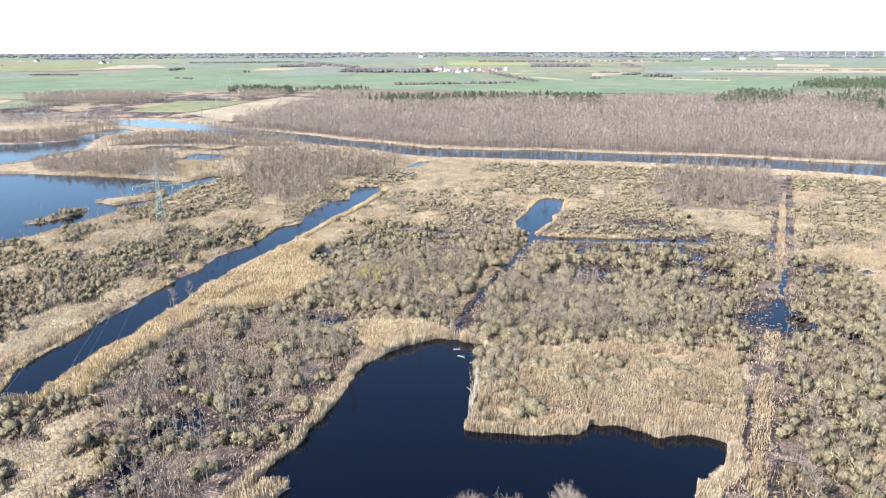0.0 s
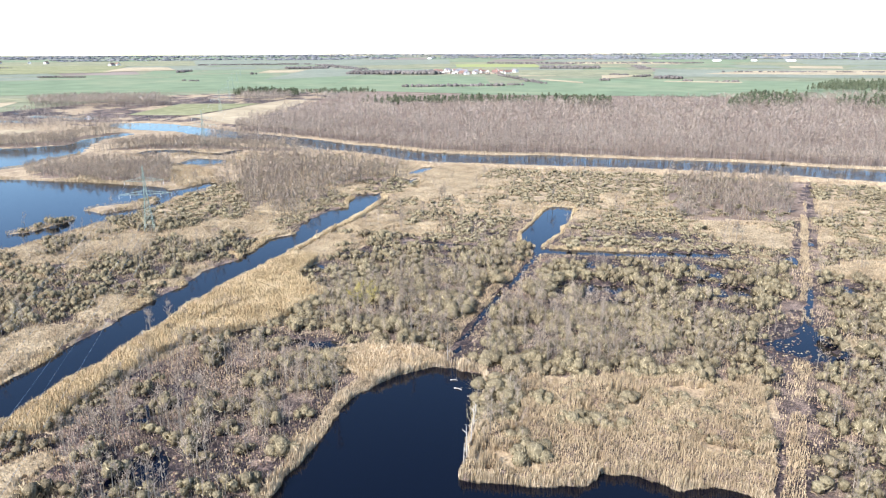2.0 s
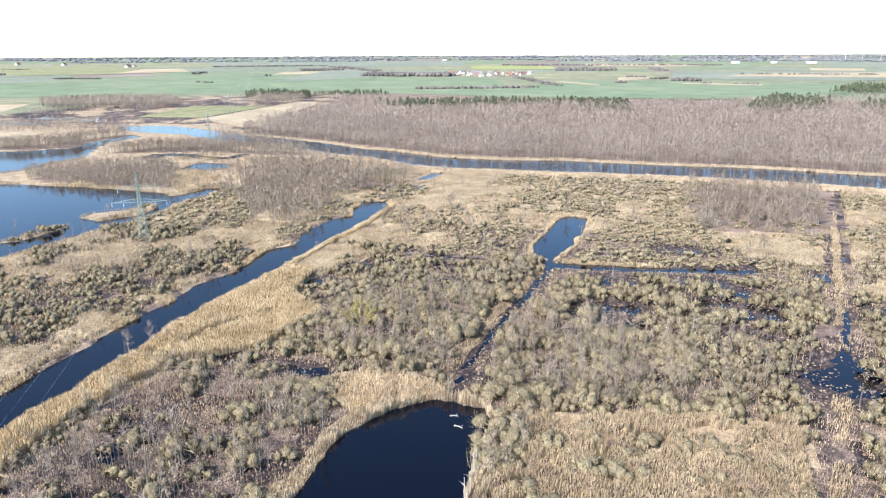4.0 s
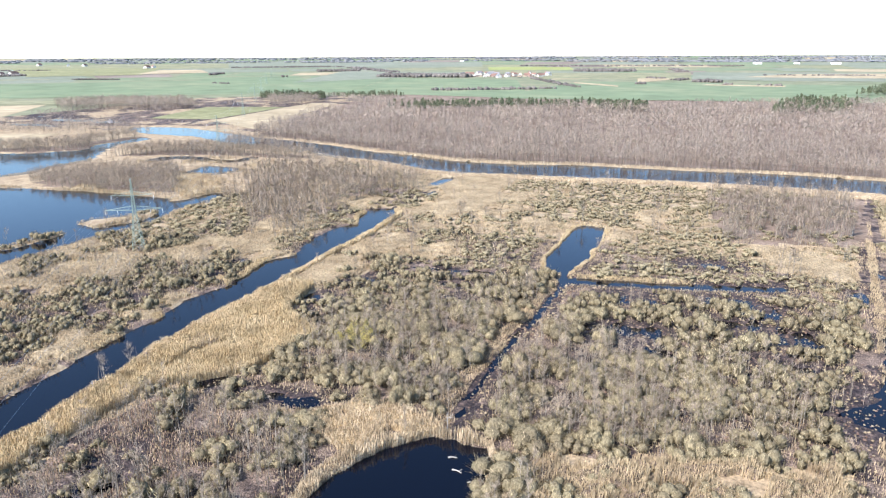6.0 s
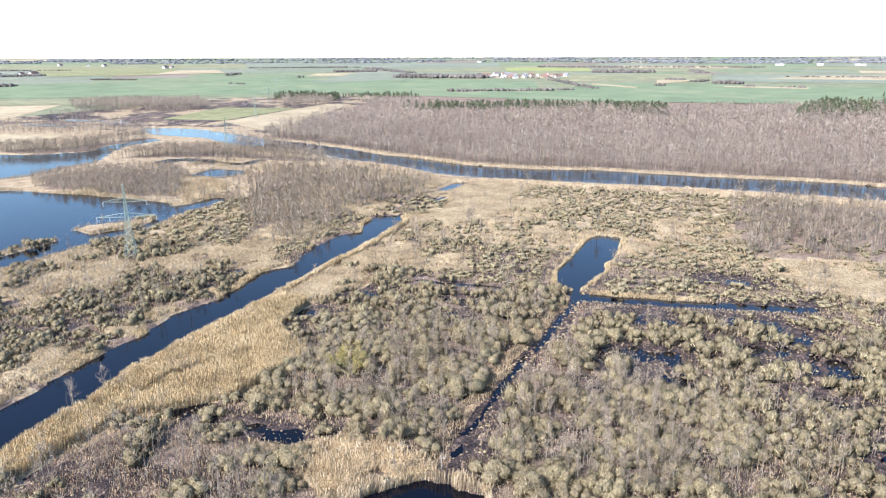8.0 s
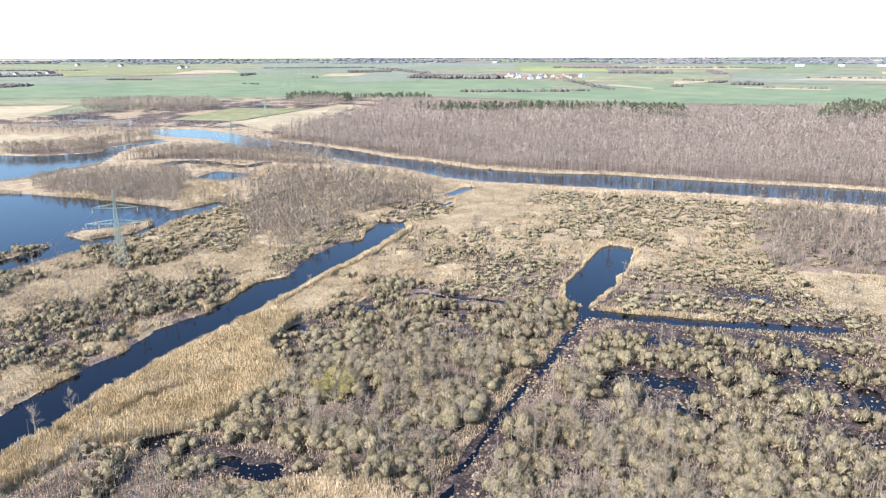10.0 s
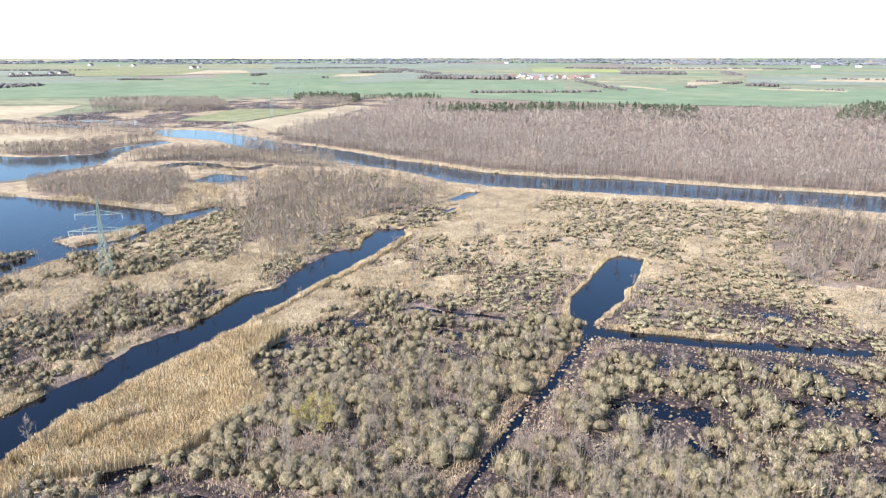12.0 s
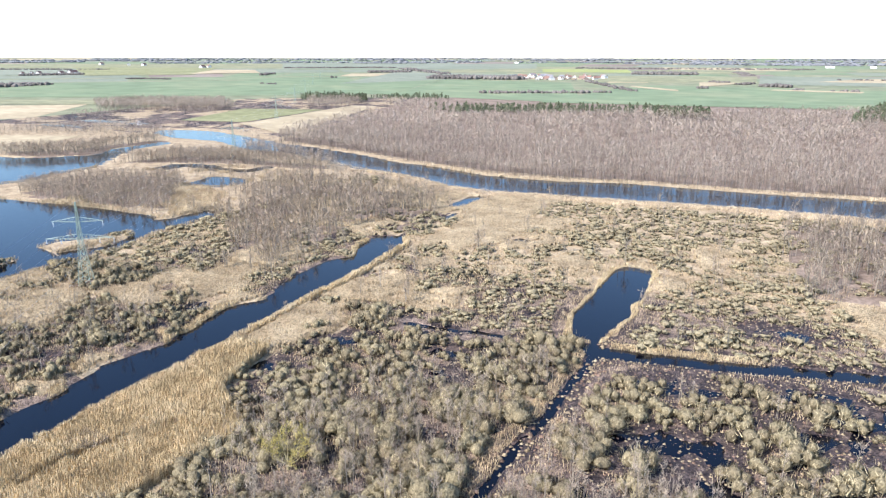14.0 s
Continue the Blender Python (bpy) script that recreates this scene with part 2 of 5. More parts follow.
# ---------------------------------------------------------------- the plan, in metres
BIG_POND = [(-40, 38), (-58, 48), (-61, 62), (-60.5, 81), (-60, 88.4), (-58.8, 96), (-59, 105), (-59.5, 117), (-60.6, 130), (-57.5, 139.9), (-54, 144.3), (-48.8, 150.2),
            (-42, 150.6), (-37.3, 150.8), (-34.6, 145), (-33.9, 134), (-32.5, 123.7), (-30.7, 112), (-22.6, 112.4), (-16, 114), (-10.5, 116.2), (-8.2, 120.2),
            (-3.6, 122), (0.6, 121.7), (4.3, 120), (8.8, 121.7), (12.8, 123), (16.6, 121), (16.5, 116.4), (15.5, 111.6), (11.2, 107), (10.6, 102), (12, 60), (8, 44), (-12, 36)]
CANAL = [(-126, 91), (-134.3, 105), (-135.6, 112), (-136, 122), (-137.6, 136), (-139.2, 152), (-140.8, 167.8), (-140.3, 179.5), (-143.4, 193), (-142.6, 202), (-140, 210), (-141.8, 221.3),
         (-144.5, 235), (-138.9, 245.2), (-144.2, 260), (-145, 275.8), (-145.5, 286.4), (-139.4, 293.2), (-144, 303), (-147, 319.5), (-137.6, 326),
         (-130, 314.4), (-129.2, 302), (-127.2, 287), (-127, 267), (-127.4, 250), (-127, 233), (-125.4, 212), (-124.8, 199.6), (-125.8, 183),
         (-125.3, 170), (-124.2, 156), (-121.8, 146), (-120.6, 131.4), (-120.4, 120), (-119.2, 107.6), (-118, 97)]
RIVER = [(-525, 566), (-510, 574), (-490, 577), (-466, 576), (-395, 549), (-360, 534), (-322, 526), (-270, 508), (-233, 491), (-196, 483), (-164, 469.5),
         (-145, 467.6), (-112, 469), (-83, 478), (-53, 478), (2, 480), (43, 484), (96, 477), (132, 476), (420, 462),
         (420, 410), (119, 424), (73, 433), (12, 436), (-22, 434.8), (-60, 431), (-100, 426.4), (-133.6, 423), (-162, 425.4), (-190, 440.6),
         (-209, 448.5), (-233, 455), (-347, 498), (-360, 495), (-416, 525.7), (-452, 525), (-475, 530), (-510, 545)]
LAKE_NORTH = [(-600, 330), (-520, 370), (-491, 392), (-468, 397.5), (-438, 427), (-452, 452.6), (-454.6, 480), (-456, 503), (-444, 500), (-438, 458), (-424, 432),
              (-393, 388.6), (-392.6, 363), (-386, 341), (-390, 325), (-410, 290), (-600, 250)]
LAKE_SOUTH = [(-480, 220), (-400, 285), (-357, 299), (-341, 303), (-306, 307), (-275, 308), (-258, 308), (-247, 304), (-243.5, 307), (-239, 328), (-229, 324), (-228, 314),
              (-229, 287), (-224.5, 268), (-224, 248), (-226, 226), (-226, 210), (-228, 193), (-232, 180), (-245, 150), (-300, 110), (-480, 60)]
ISLAND_1 = [(-252, 252), (-251, 261), (-243, 272), (-240, 284), (-235, 283), (-229, 268), (-238, 250)]
ISLAND_2 = [(-248, 210), (-247, 226), (-244.5, 241), (-241, 235), (-241, 217)]
SPIT = [(-58.3, 84.6), (-54.6, 86.2), (-53.6, 85.4), (-54.8, 82.4), (-57.5, 78), (-59.5, 78.5)]
POND_WEST = [(-300, 382), (-302.4, 396), (-295, 399.6), (-278, 398), (-270, 386.4), (-275, 372), (-296, 371)]
SMALL_POND = [(-50.3, 255.5), (-53.4, 266.7), (-54.6, 274), (-53.3, 291.7), (-52.8, 316.6), (-49.5, 323.7), (-40.4, 321), (-39, 304), (-38.7, 293),
              (-40.6, 284.6), (-39, 278), (-41.9, 264), (-43.7, 256)]
DITCHES = [  # centre line, half widths at its start and end
    ([(-44.5, 257), (-42.8, 247), (-43.4, 230), (-44, 218), (-45.3, 207), (-46, 196), (-47, 173), (-47.4, 164), (-45.4, 157), (-44.7, 149)], 1.35, 0.6),
    ([(-43, 250.5), (-34, 251.5), (-24, 253.5), (-12, 255.4), (0, 258.5), (12, 261.5), (20, 264)], 3.0, 2.2),
    ([(-142, 386), (-140, 412), (-138, 430)], 3.4, 3.8),
    ([(-134, 358), (-135.3, 372)], 1.6, 1.2),
    ([(-92, 247), (-86, 247), (-74, 248.4), (-65, 249.5)], 1.2, 1.0),
    ([(-352, 404), (-351, 419), (-340, 424), (-317, 418), (-296, 420), (-296, 436)], 6.0, 4.5),
    ([(44, 248), (38, 212), (33, 186)], 0.5, 1.6),
    ([(-95, 340.8), (-88, 341)], 2.0, 1.2),
]
FLOODS = [  # centre, half length along x and y of a shallow flood
    (34, 187, 11, 14), (41, 265, 5, 7), (50, 288, 3, 5), (41, 230, 3, 5), (13, 243, 8, 7), (-1, 281, 11, 7), (-22, 215, 9, 7), (24, 222, 6, 8), (70, 240, 8, 5), (51, 236, 6, 4),
    (-103, 155, 7, 5), (-84, 153, 10, 3.5), (-72, 152, 6, 3), (-97, 118, 5, 9), (-84, 96, 5, 10), (-82, 79, 4, 5), (50, 180, 7, 5), (-103, 229, 6.5, 8.5), (-111, 211, 6, 5),
    (-74, 234, 8.5, 4.5), (-70, 223, 5, 5), (-27, 212, 6, 8), (-14, 216, 7, 6), (-77, 345, 3, 2), (-76, 281, 4, 2.5), (-90, 262, 4, 2), (-85, 270, 3, 3),
    (3, 247, 12, 4), (6, 228, 14, 7), (-12, 204, 8, 6), (19, 205, 8, 8), (-30, 195, 5, 5), (-60, 196, 3, 4), (-26, 304, 4, 3), (14, 221, 6, 5), (-20, 240, 14, 5), (-158, 190, 6, 4), (-152, 232, 3, 14), (-4, 262, 6, 2.5), (-650, 600, 50, 16), (-710, 625, 50, 16), (-600, 598, 20, 8), (-648, 552, 40, 10),
]
ALDER = [(-72, 70), (-104, 96), (-112, 128), (-104, 144), (-66, 144), (-63, 121), (-64, 92), (-64, 72)]
REED_SOUTH = [(-27, 150), (21, 164), (20, 120), (-31, 110), (-30, 143)]
REED_WEST = [(-119, 97), (-125, 126), (-129, 214), (-114, 217), (-110, 196), (-93, 184), (-97, 162), (-112, 146), (-113, 122), (-110, 100)]
REED_HEAD = [(-64, 139), (-74, 147), (-72, 154), (-60, 158), (-49, 156), (-46, 151), (-54, 145), (-59, 139)]
GROVE_NORTH = [(-183, 284), (-213, 313.5), (-229, 343), (-244, 375), (-256, 395), (-234, 404), (-217, 403), (-201, 399), (-174, 386), (-142, 370), (-151, 352), (-163.5, 335), (-162, 303), (-159, 273)]
PENINSULA = [(-34, 111), (-22, 112), (-22, 140), (-30, 144), (-35, 142)]
GROVE_EAST = [(2, 309), (53, 322), (68, 418), (-2, 412)]
BIRCH_BELT = [(-100, 195), (-86, 165), (-48, 158), (-10, 158), (18, 168), (20, 200), (-30, 212), (-52, 236), (-74, 216)]
ISLE_SOUTH = [(-353, 312.8), (-319, 309.6), (-284, 312.6), (-260, 319), (-276, 342), (-294, 370), (-320, 381), (-356, 372), (-375, 351), (-373, 329)]
ISLE_NORTH = [(-394, 402), (-366, 420), (-326, 434), (-273, 437), (-240, 446), (-270, 455), (-309, 454), (-352, 464), (-384, 443), (-392, 420)]
ISLE_REED = [(-248, 312), (-244, 335), (-257, 360), (-291, 372), (-278, 342)]
FAR_ISLE = [(-490, 396), (-465, 400), (-440, 427), (-459, 457), (-451, 500), (-466, 508), (-474, 470), (-482, 430), (-520, 400)]
REED_PATH = [(-114.8, 155), (-115, 162.5), (-113.7, 167), (-110.4, 172.7), (-106.8, 180)]
TRACK = [(69, 431), (53, 318), (43.6, 254), (37.3, 210), (30.5, 174), (25.4, 143), (21.7, 120), (19.7, 105), (16, 60)]


def water_sd(x, y):
    """Distance inside the water, positive over water."""
    s = poly_sd(x, y, BIG_POND)
    for p in (CANAL, RIVER, LAKE_NORTH, LAKE_SOUTH, POND_WEST, SMALL_POND):
        s = np.maximum(s, poly_sd(x, y, p))
    s = np.minimum(s, -poly_sd(x, y, SPIT))
    for tx_, ty_ in ((-23.3, 85), (-9.1, 92.3), (-16.9, 87.6)):
        s = np.minimum(s, np.hypot(x - tx_, y - ty_) - 1.6)
    s = np.minimum(s, -poly_sd(x, y, ISLAND_1))
    s = np.minimum(s, -poly_sd(x, y, ISLAND_2))
    wave = 0.7 * vnoise(x, y, 4.5, 3) + 0.45 * vnoise(x, y, 1.9, 4)
    s = s + wave * np.where((x > -66) & (x < 30) & (y < 160), 1.5, 1.0)
    for line, a, b in DITCHES:
        s = np.maximum(s, line_sd(x, y, line, a, b) + 0.4 * wave)
    return s


def flooded(x, y):
    f = np.zeros(np.shape(x))
    for cx, cy, a, b in FLOODS:
        f = np.maximum(f, 1.25 - np.hypot((x - cx) / a, (y - cy) / b) * 0.9)
    return np.clip(f + 0.4 * fbm(x, y, 6, 11), 0, 1)


def rise(x, y):
    s = np.clip((np.hypot(np.asarray(x) + 40, np.asarray(y) - 40) - 900) / 4300, 0, 1)
    return 30 * s * s * (3 - 2 * s)


def ground_z(x, y):
    d = -water_sd(x, y)
    near = np.clip((1100 - np.hypot(x + 40, y - 40)) / 300, 0, 1)
    f = flooded(x, y)
    h = np.clip(d * 0.4, -1.3, 0.35)
    bumps = 0.16 * fbm(x, y, 5, 21) + 0.10 * vnoise(x, y, 1.7, 22)
    h = h + np.where(d > 0, bumps * np.clip(d, 0, 1), 0)
    h = h - f * np.where(d > 0, np.where((y < 165) & (x < -60), 0.58, np.where((x > 15) | (x < -500), 0.54, 0.37)) + 0.30 * vnoise(x, y, 2.6, 23) + 0.2 * vnoise(x, y, 5.2, 24), 0)
    return h * near + (1 - near) * 0.6 + rise(x, y)


def alder(x, y):
    """Above zero in the alder carr, with a ragged edge."""
    return poly_sd(x, y, ALDER) + 6 * fbm(x, y, 13, 41)


def openness(x, y):
    """Above zero where dry reed stands open between the bushes."""
    o = 1.25 * fbm(x, y, 24, 35)
    o = o + np.where((x > -105) & (x < 12) & (y > 255), -0.14, 0) + np.where((x > -128) & (x < -106) & (y > 214), 0.55, 0)
    o = o + np.where((x > -112) & (x < 25) & (y > 150) & (y <= 255), -0.7, 0) + np.where(x > 25, 0.12, 0)
    return o + np.where((x < -148) & (y < 300), 0.06, 0) + np.where((x < -133) & (y < 225), -0.12, 0) + np.where((x < -70) & (x > -125) & (y < 122), -0.12, 0) + np.where((x > 25) & (y < 215), -0.55, 0) + np.where((y > 320) & (x < -100) & (x > -165), 0.5, 0) - 0.08


# ---------------------------------------------------------------- mesh tools


def mesh_np(name, V, F, mats, mi=None, smooth=True):
    """A mesh of triangles from arrays. With six columns in V the last three are the normals at the corners."""
    me = bpy.data.meshes.new(name)
    N = V[:, 3:] if np.shape(V)[1] == 6 else None
    V = np.ascontiguousarray(V[:, :3], np.float32)
    F = np.ascontiguousarray(F, np.int32)
    k = F.shape[1]
    me.vertices.add(len(V))
    me.vertices.foreach_set("co", V.ravel())
    me.loops.add(F.size)
    me.loops.foreach_set("vertex_index", F.ravel())
    me.polygons.add(len(F))
    me.polygons.foreach_set("loop_start", np.arange(0, F.size, k, dtype=np.int32))
    if mi is not None:
        me.polygons.foreach_set("material_index", np.ascontiguousarray(mi, np.int32))
    for m in mats:
        me.materials.append(m)
    if smooth:
        me.polygons.foreach_set("use_smooth", np.ones(len(F), bool))
    me.update(calc_edges=True)
    if N is not None and len(N):
        me.normals_split_custom_set_from_vertices(np.ascontiguousarray(N / (np.linalg.norm(N, axis=1, keepdims=True) + 1e-9), np.float32))
    return me


def part(name, bm, material, parent, label=""):
    me = bpy.data.meshes.new(name)
    bm.to_mesh(me)
    bm.free()
    me.materials.append(material)
    ob = new(name, me)
    ob.parent = parent
    if label:
        tagged(ob, label)
    return ob


def part_np(name, V, F, material, parent, label=""):
    ob = new(name, mesh_np(name, V, F, [material]))
    ob.parent = parent
    if label:
        tagged(ob, label)
    return ob


def beam(bm, a, b, w, w2=None, sides=4):
    """A straight bar from a to b."""
    a, b = Vector(a), Vector(b)
    w2 = w if w2 is None else w2
    d = (b - a).normalized()
    u = d.orthogonal().normalized()
    v = d.cross(u)
    rings = []
    for c, r in ((a, w / 2), (b, w2 / 2)):
        rings.append([bm.verts.new(c + r * (math.cos(2 * math.pi * (i + 0.5) / sides) * u + math.sin(2 * math.pi * (i + 0.5) / sides) * v)) for i in range(sides)])
    for i in range(sides):
        j = (i + 1) % sides
        bm.faces.new((rings[0][i], rings[0][j], rings[1][j], rings[1][i]))
    bm.faces.new(rings[0][::-1])
    bm.faces.new(rings[1])


def box(bm, x0, y0, z0, x1, y1, z1):
    vs = [bm.verts.new((x, y, z)) for x in (x0, x1) for y in (y0, y1) for z in (z0, z1)]
    for f in ((0, 1, 3, 2), (4, 6, 7, 5), (0, 4, 5, 1), (2, 3, 7, 6), (0, 2, 6, 4), (1, 5, 7, 3)):
        bm.faces.new([vs[i] for i in f])


class Soup:
    """Triangles gathered for one plant, each corner with its normal."""

    def __init__(self):
        self.v, self.f, self.n = [], [], 0

    def add(self, v, f, normals):
        self.v.append(np.concatenate([np.asarray(v, float), np.asarray(normals, float)], 1))
        self.f.append(np.asarray(f, int) + self.n)
        self.n += len(v)

    def limb(self, a, b, r0, r1, sides=3):
        a, b = np.asarray(a, float), np.asarray(b, float)
        d = (b - a) / (np.linalg.norm(b - a) + 1e-9)
        u = np.cross(d, (0.31, 0.17, 0.93))
        u /= np.linalg.norm(u) + 1e-9
        w = np.cross(d, u)
        ang = np.arange(sides) * 2 * np.pi / sides
        ring = np.cos(ang)[:, None] * u + np.sin(ang)[:, None] * w
        v = np.concatenate([a + r0 * ring, b + r1 * ring])
        f = []
        for i in range(sides):
            j = (i + 1) % sides
            f += [(i, j, sides + j), (i, sides + j, sides + i)]
        self.add(v, f, np.concatenate([ring, ring]))

    def blades(self, base, tip, width, rng, facing=None):
        """Slender twigs, each one triangle, turned towards facing where it is given."""
        base, tip = np.asarray(base, float), np.asarray(tip, float)
        d = tip - base
        side = np.cross(d, rng.normal(size=d.shape) * (1 if facing is None else 0.45) + (0 if facing is None else np.asarray(facing)))
        side /= np.linalg.norm(side, axis=1, keepdims=True) + 1e-9
        side *= (np.asarray(width) * np.ones(len(d)))[:, None] / 2
        flat = np.cross(side, d)
        flat /= np.linalg.norm(flat, axis=1, keepdims=True) + 1e-9
        out = flat if facing is None else np.asarray(facing, float) + rng.normal(0, 0.22, d.shape)
        turn = (flat * out).sum(1) < 0
        side[turn] *= -1
        v = np.stack([base - side, base + side, tip], 1).reshape(-1, 3)
        self.add(v, np.arange(len(v)).reshape(-1, 3), np.repeat(out, 3, 0))

    def mound(self, c, rx, h, rng, seg=8, rings=3, low=-0.25):
        """A lumpy dome."""
        v = [np.array([c[0], c[1], c[2] + h])]
        for k in range(1, rings + 1):
            t = (math.pi / 2 - math.asin(low)) * k / rings
            for i in range(seg):
                a = 2 * math.pi * (i + 0.5 * (k % 2)) / seg
                q = rng.uniform(0.8, 1.15)
                v.append(np.array([c[0] + math.sin(t) * math.cos(a) * rx * q, c[1] + math.sin(t) * math.sin(a) * rx * q, c[2] + math.cos(t) * h * rng.uniform(0.88, 1.1)]))
        f = [(0, 1 + i, 1 + (i + 1) % seg) for i in range(seg)]
        for k in range(rings - 1):
            for i in range(seg):
                a, b = 1 + k * seg + i, 1 + k * seg + (i + 1) % seg
                f += [(a, a + seg, b), (b, a + seg, b + seg)]
        v = np.array(v)
        self.add(v, f, (v - np.asarray(c, float)) / np.array([rx * rx, rx * rx, h * h]))

    def arrays(self):
        if not self.v:
            return np.zeros((0, 6)), np.zeros((0, 3), int)
        return np.concatenate(self.v), np.concatenate(self.f)


def spread(plants, spots, rng, mats):
    """Joins many turned and sized copies of a few plants, as (V, F, material index). plants: lists of (V, F, material)."""
    Vs, Fs, Ms, n = [], [], [], 0
    pick = rng.integers(0, len(plants), len(spots))
    turn = rng.uniform(0, 2 * np.pi, len(spots))
    for k, layers in enumerate(plants):
        idx = np.nonzero(pick == k)[0]
        if not len(idx):
            continue
        x, y, z, s, t = (spots[idx, i] for i in range(5))
        c, sn = np.cos(turn[idx]), np.sin(turn[idx])
        for V, F, mi in layers:
            W = np.empty((len(idx), len(V), 6))
            W[:, :, 0] = (V[:, 0] * c[:, None] - V[:, 1] * sn[:, None]) * s[:, None] + x[:, None]
            W[:, :, 1] = (V[:, 0] * sn[:, None] + V[:, 1] * c[:, None]) * s[:, None] + y[:, None]
            W[:, :, 2] = V[:, 2] * t[:, None] + z[:, None]
            W[:, :, 3] = V[:, 3] * c[:, None] - V[:, 4] * sn[:, None]
            W[:, :, 4] = V[:, 3] * sn[:, None] + V[:, 4] * c[:, None]
            W[:, :, 5] = V[:, 5]
            Vs.append(W.reshape(-1, 6))
            Fs.append((F[None] + (np.arange(len(idx)) * len(V))[:, None, None]).reshape(-1, 3) + n)
            Ms.append(np.full(len(idx) * len(F), mi))
            n += len(idx) * len(V)
    return np.concatenate(Vs), np.concatenate(Fs), mats, np.concatenate(Ms)


# ---------------------------------------------------------------- ground and water


def axis(knots):
    """Grid lines: (from, to, step) stretches joined."""
    out = []
    for a, b, s in knots:
        out.append(np.linspace(a, b, max(2, int(round((b - a) / s)) + 1))[:-1])
    out.append([knots[-1][1]])
    return np.concatenate(out)


gx = axis([(-7000, -3000, 250), (-3000, -1200, 60), (-1200, -720, 16), (-720, -330, 6), (-330, -160, 3.6), (-160, 80, 2.1), (80, 200, 4), (200, 420, 7), (420, 1200, 40), (1200, 7000, 250)])
gy = axis([(-7000, -500, 400), (-500, 24, 30), (24, 290, 2.4), (290, 600, 5.0), (600, 1100, 12), (1100, 2600, 50), (2600, 7000, 200)])
GX, GY = np.meshgrid(gx, gy)
GZ = ground_z(GX.ravel(), GY.ravel())
gv = np.stack([GX.ravel(), GY.ravel(), GZ], 1)
nx, ny = len(gx), len(gy)
ii, jj = np.meshgrid(np.arange(nx - 1), np.arange(ny - 1))
a0 = (jj * nx + ii).ravel()
gf = np.stack([a0, a0 + 1, a0 + nx + 1, a0 + nx], 1)
mx, my = GX.ravel()[a0], GY.ravel()[a0]
_far = (np.hypot(mx + 40, my - 40) > 1150) | (mx < -760) | (my < 20)
_wood = (my > 470) & (poly_sd(mx, my, RIVER) < -9) & (mx > -385 - (my - 583) * 0.30) & (my < 1150)
_reed = (np.maximum(poly_sd(mx, my, REED_SOUTH), poly_sd(mx, my, REED_WEST)) > -1) | (openness(mx, my) > 0.1) & (alder(mx, my) < 0) | (np.abs(poly_sd(mx, my, RIVER)) < 18) | (mx < -200) & (my < 540) | (my > 292) & (my < 430) & (mx > -135) & (mx < 200)
_grove = np.maximum(np.maximum(poly_sd(mx, my, ISLE_SOUTH), poly_sd(mx, my, ISLE_NORTH)), np.maximum(poly_sd(mx, my, FAR_ISLE), np.maximum(poly_sd(mx, my, GROVE_NORTH), poly_sd(mx, my, GROVE_EAST)))) + 4 * fbm(mx, my, 14, 44) > 1
gmi = np.where(_far, 1, np.where(_wood & (my > 480) | _grove, 2, np.where(_reed & (line_sd(mx, my, TRACK, 5, 5) < 0), 3, np.where((flooded(mx, my) > 0.03) | (np.maximum(line_sd(mx, my, DITCHES[0][0], 2.0, 1.8), line_sd(mx, my, DITCHES[1][0], 7, 7)) > 0), 4, 0))))
ground = tagged(new("ground", mesh_np("ground", gv, gf, [M_MARSH, M_PLAIN, M_FOREST_FLOOR, M_REEDFLOOR, M_MUD], gmi)), "marshy ground of dead litter, open plain beyond", "ground", kind="structure")
ground.data.polygons.foreach_set("use_smooth", np.ones(len(gf), bool))

bm = bmesh.new()
_wx = [-900, -460, -200, 60, 430]
_wy = [20, 170, 330, 480, 700]
_grid = [[bm.verts.new((x, y, 0.0)) for x in _wx] for y in _wy]
for j in range(4):
    for i in range(4):
        bm.faces.new((_grid[j][i], _grid[j][i + 1], _grid[j + 1][i + 1], _grid[j + 1][i]))
_me = bpy.data.meshes.new("water")
bm.to_mesh(_me)
bm.free()
_me.materials.append(M_WATER)
tagged(new("water", _me), "dark blue still marsh water in ponds and canals", "water", kind="structure")

# a coarse map of the water's edge for scattering
cx_, cy_ = np.arange(-760, 430, 2.0), np.arange(20, 640, 2.0)
_X, _Y = np.meshgrid(cx_, cy_)
SD_MAP = -water_sd(_X, _Y)
GZ_MAP = ground_z(_X, _Y)
FL_MAP = flooded(_X, _Y)


def from_map(grid, x, y):
    u = np.clip((x + 760) / 2.0, 0, len(cx_) - 1.001)
    v = np.clip((y - 20) / 2.0, 0, len(cy_) - 1.001)
    i, j = u.astype(int), v.astype(int)
    u, v = u - i, v - j
    return (grid[j, i] * (1 - u) + grid[j, i + 1] * u) * (1 - v) + (grid[j + 1, i] * (1 - u) + grid[j + 1, i + 1] * u) * v


def scatter(x0, x1, y0, y1, step, rng):
    """Points on an uneven grid."""
    x, y = np.meshgrid(np.arange(x0, x1, step), np.arange(y0, y1, step))
    x, y = x.ravel(), y.ravel()
    return x + rng.uniform(-0.5, 0.5, x.size) * step, y + rng.uniform(-0.5, 0.5, x.size) * step


def inside(x, y, poly):
    return poly_sd(x, y, poly) > 0

# ---------------------------------------------------------------- fields of the plain


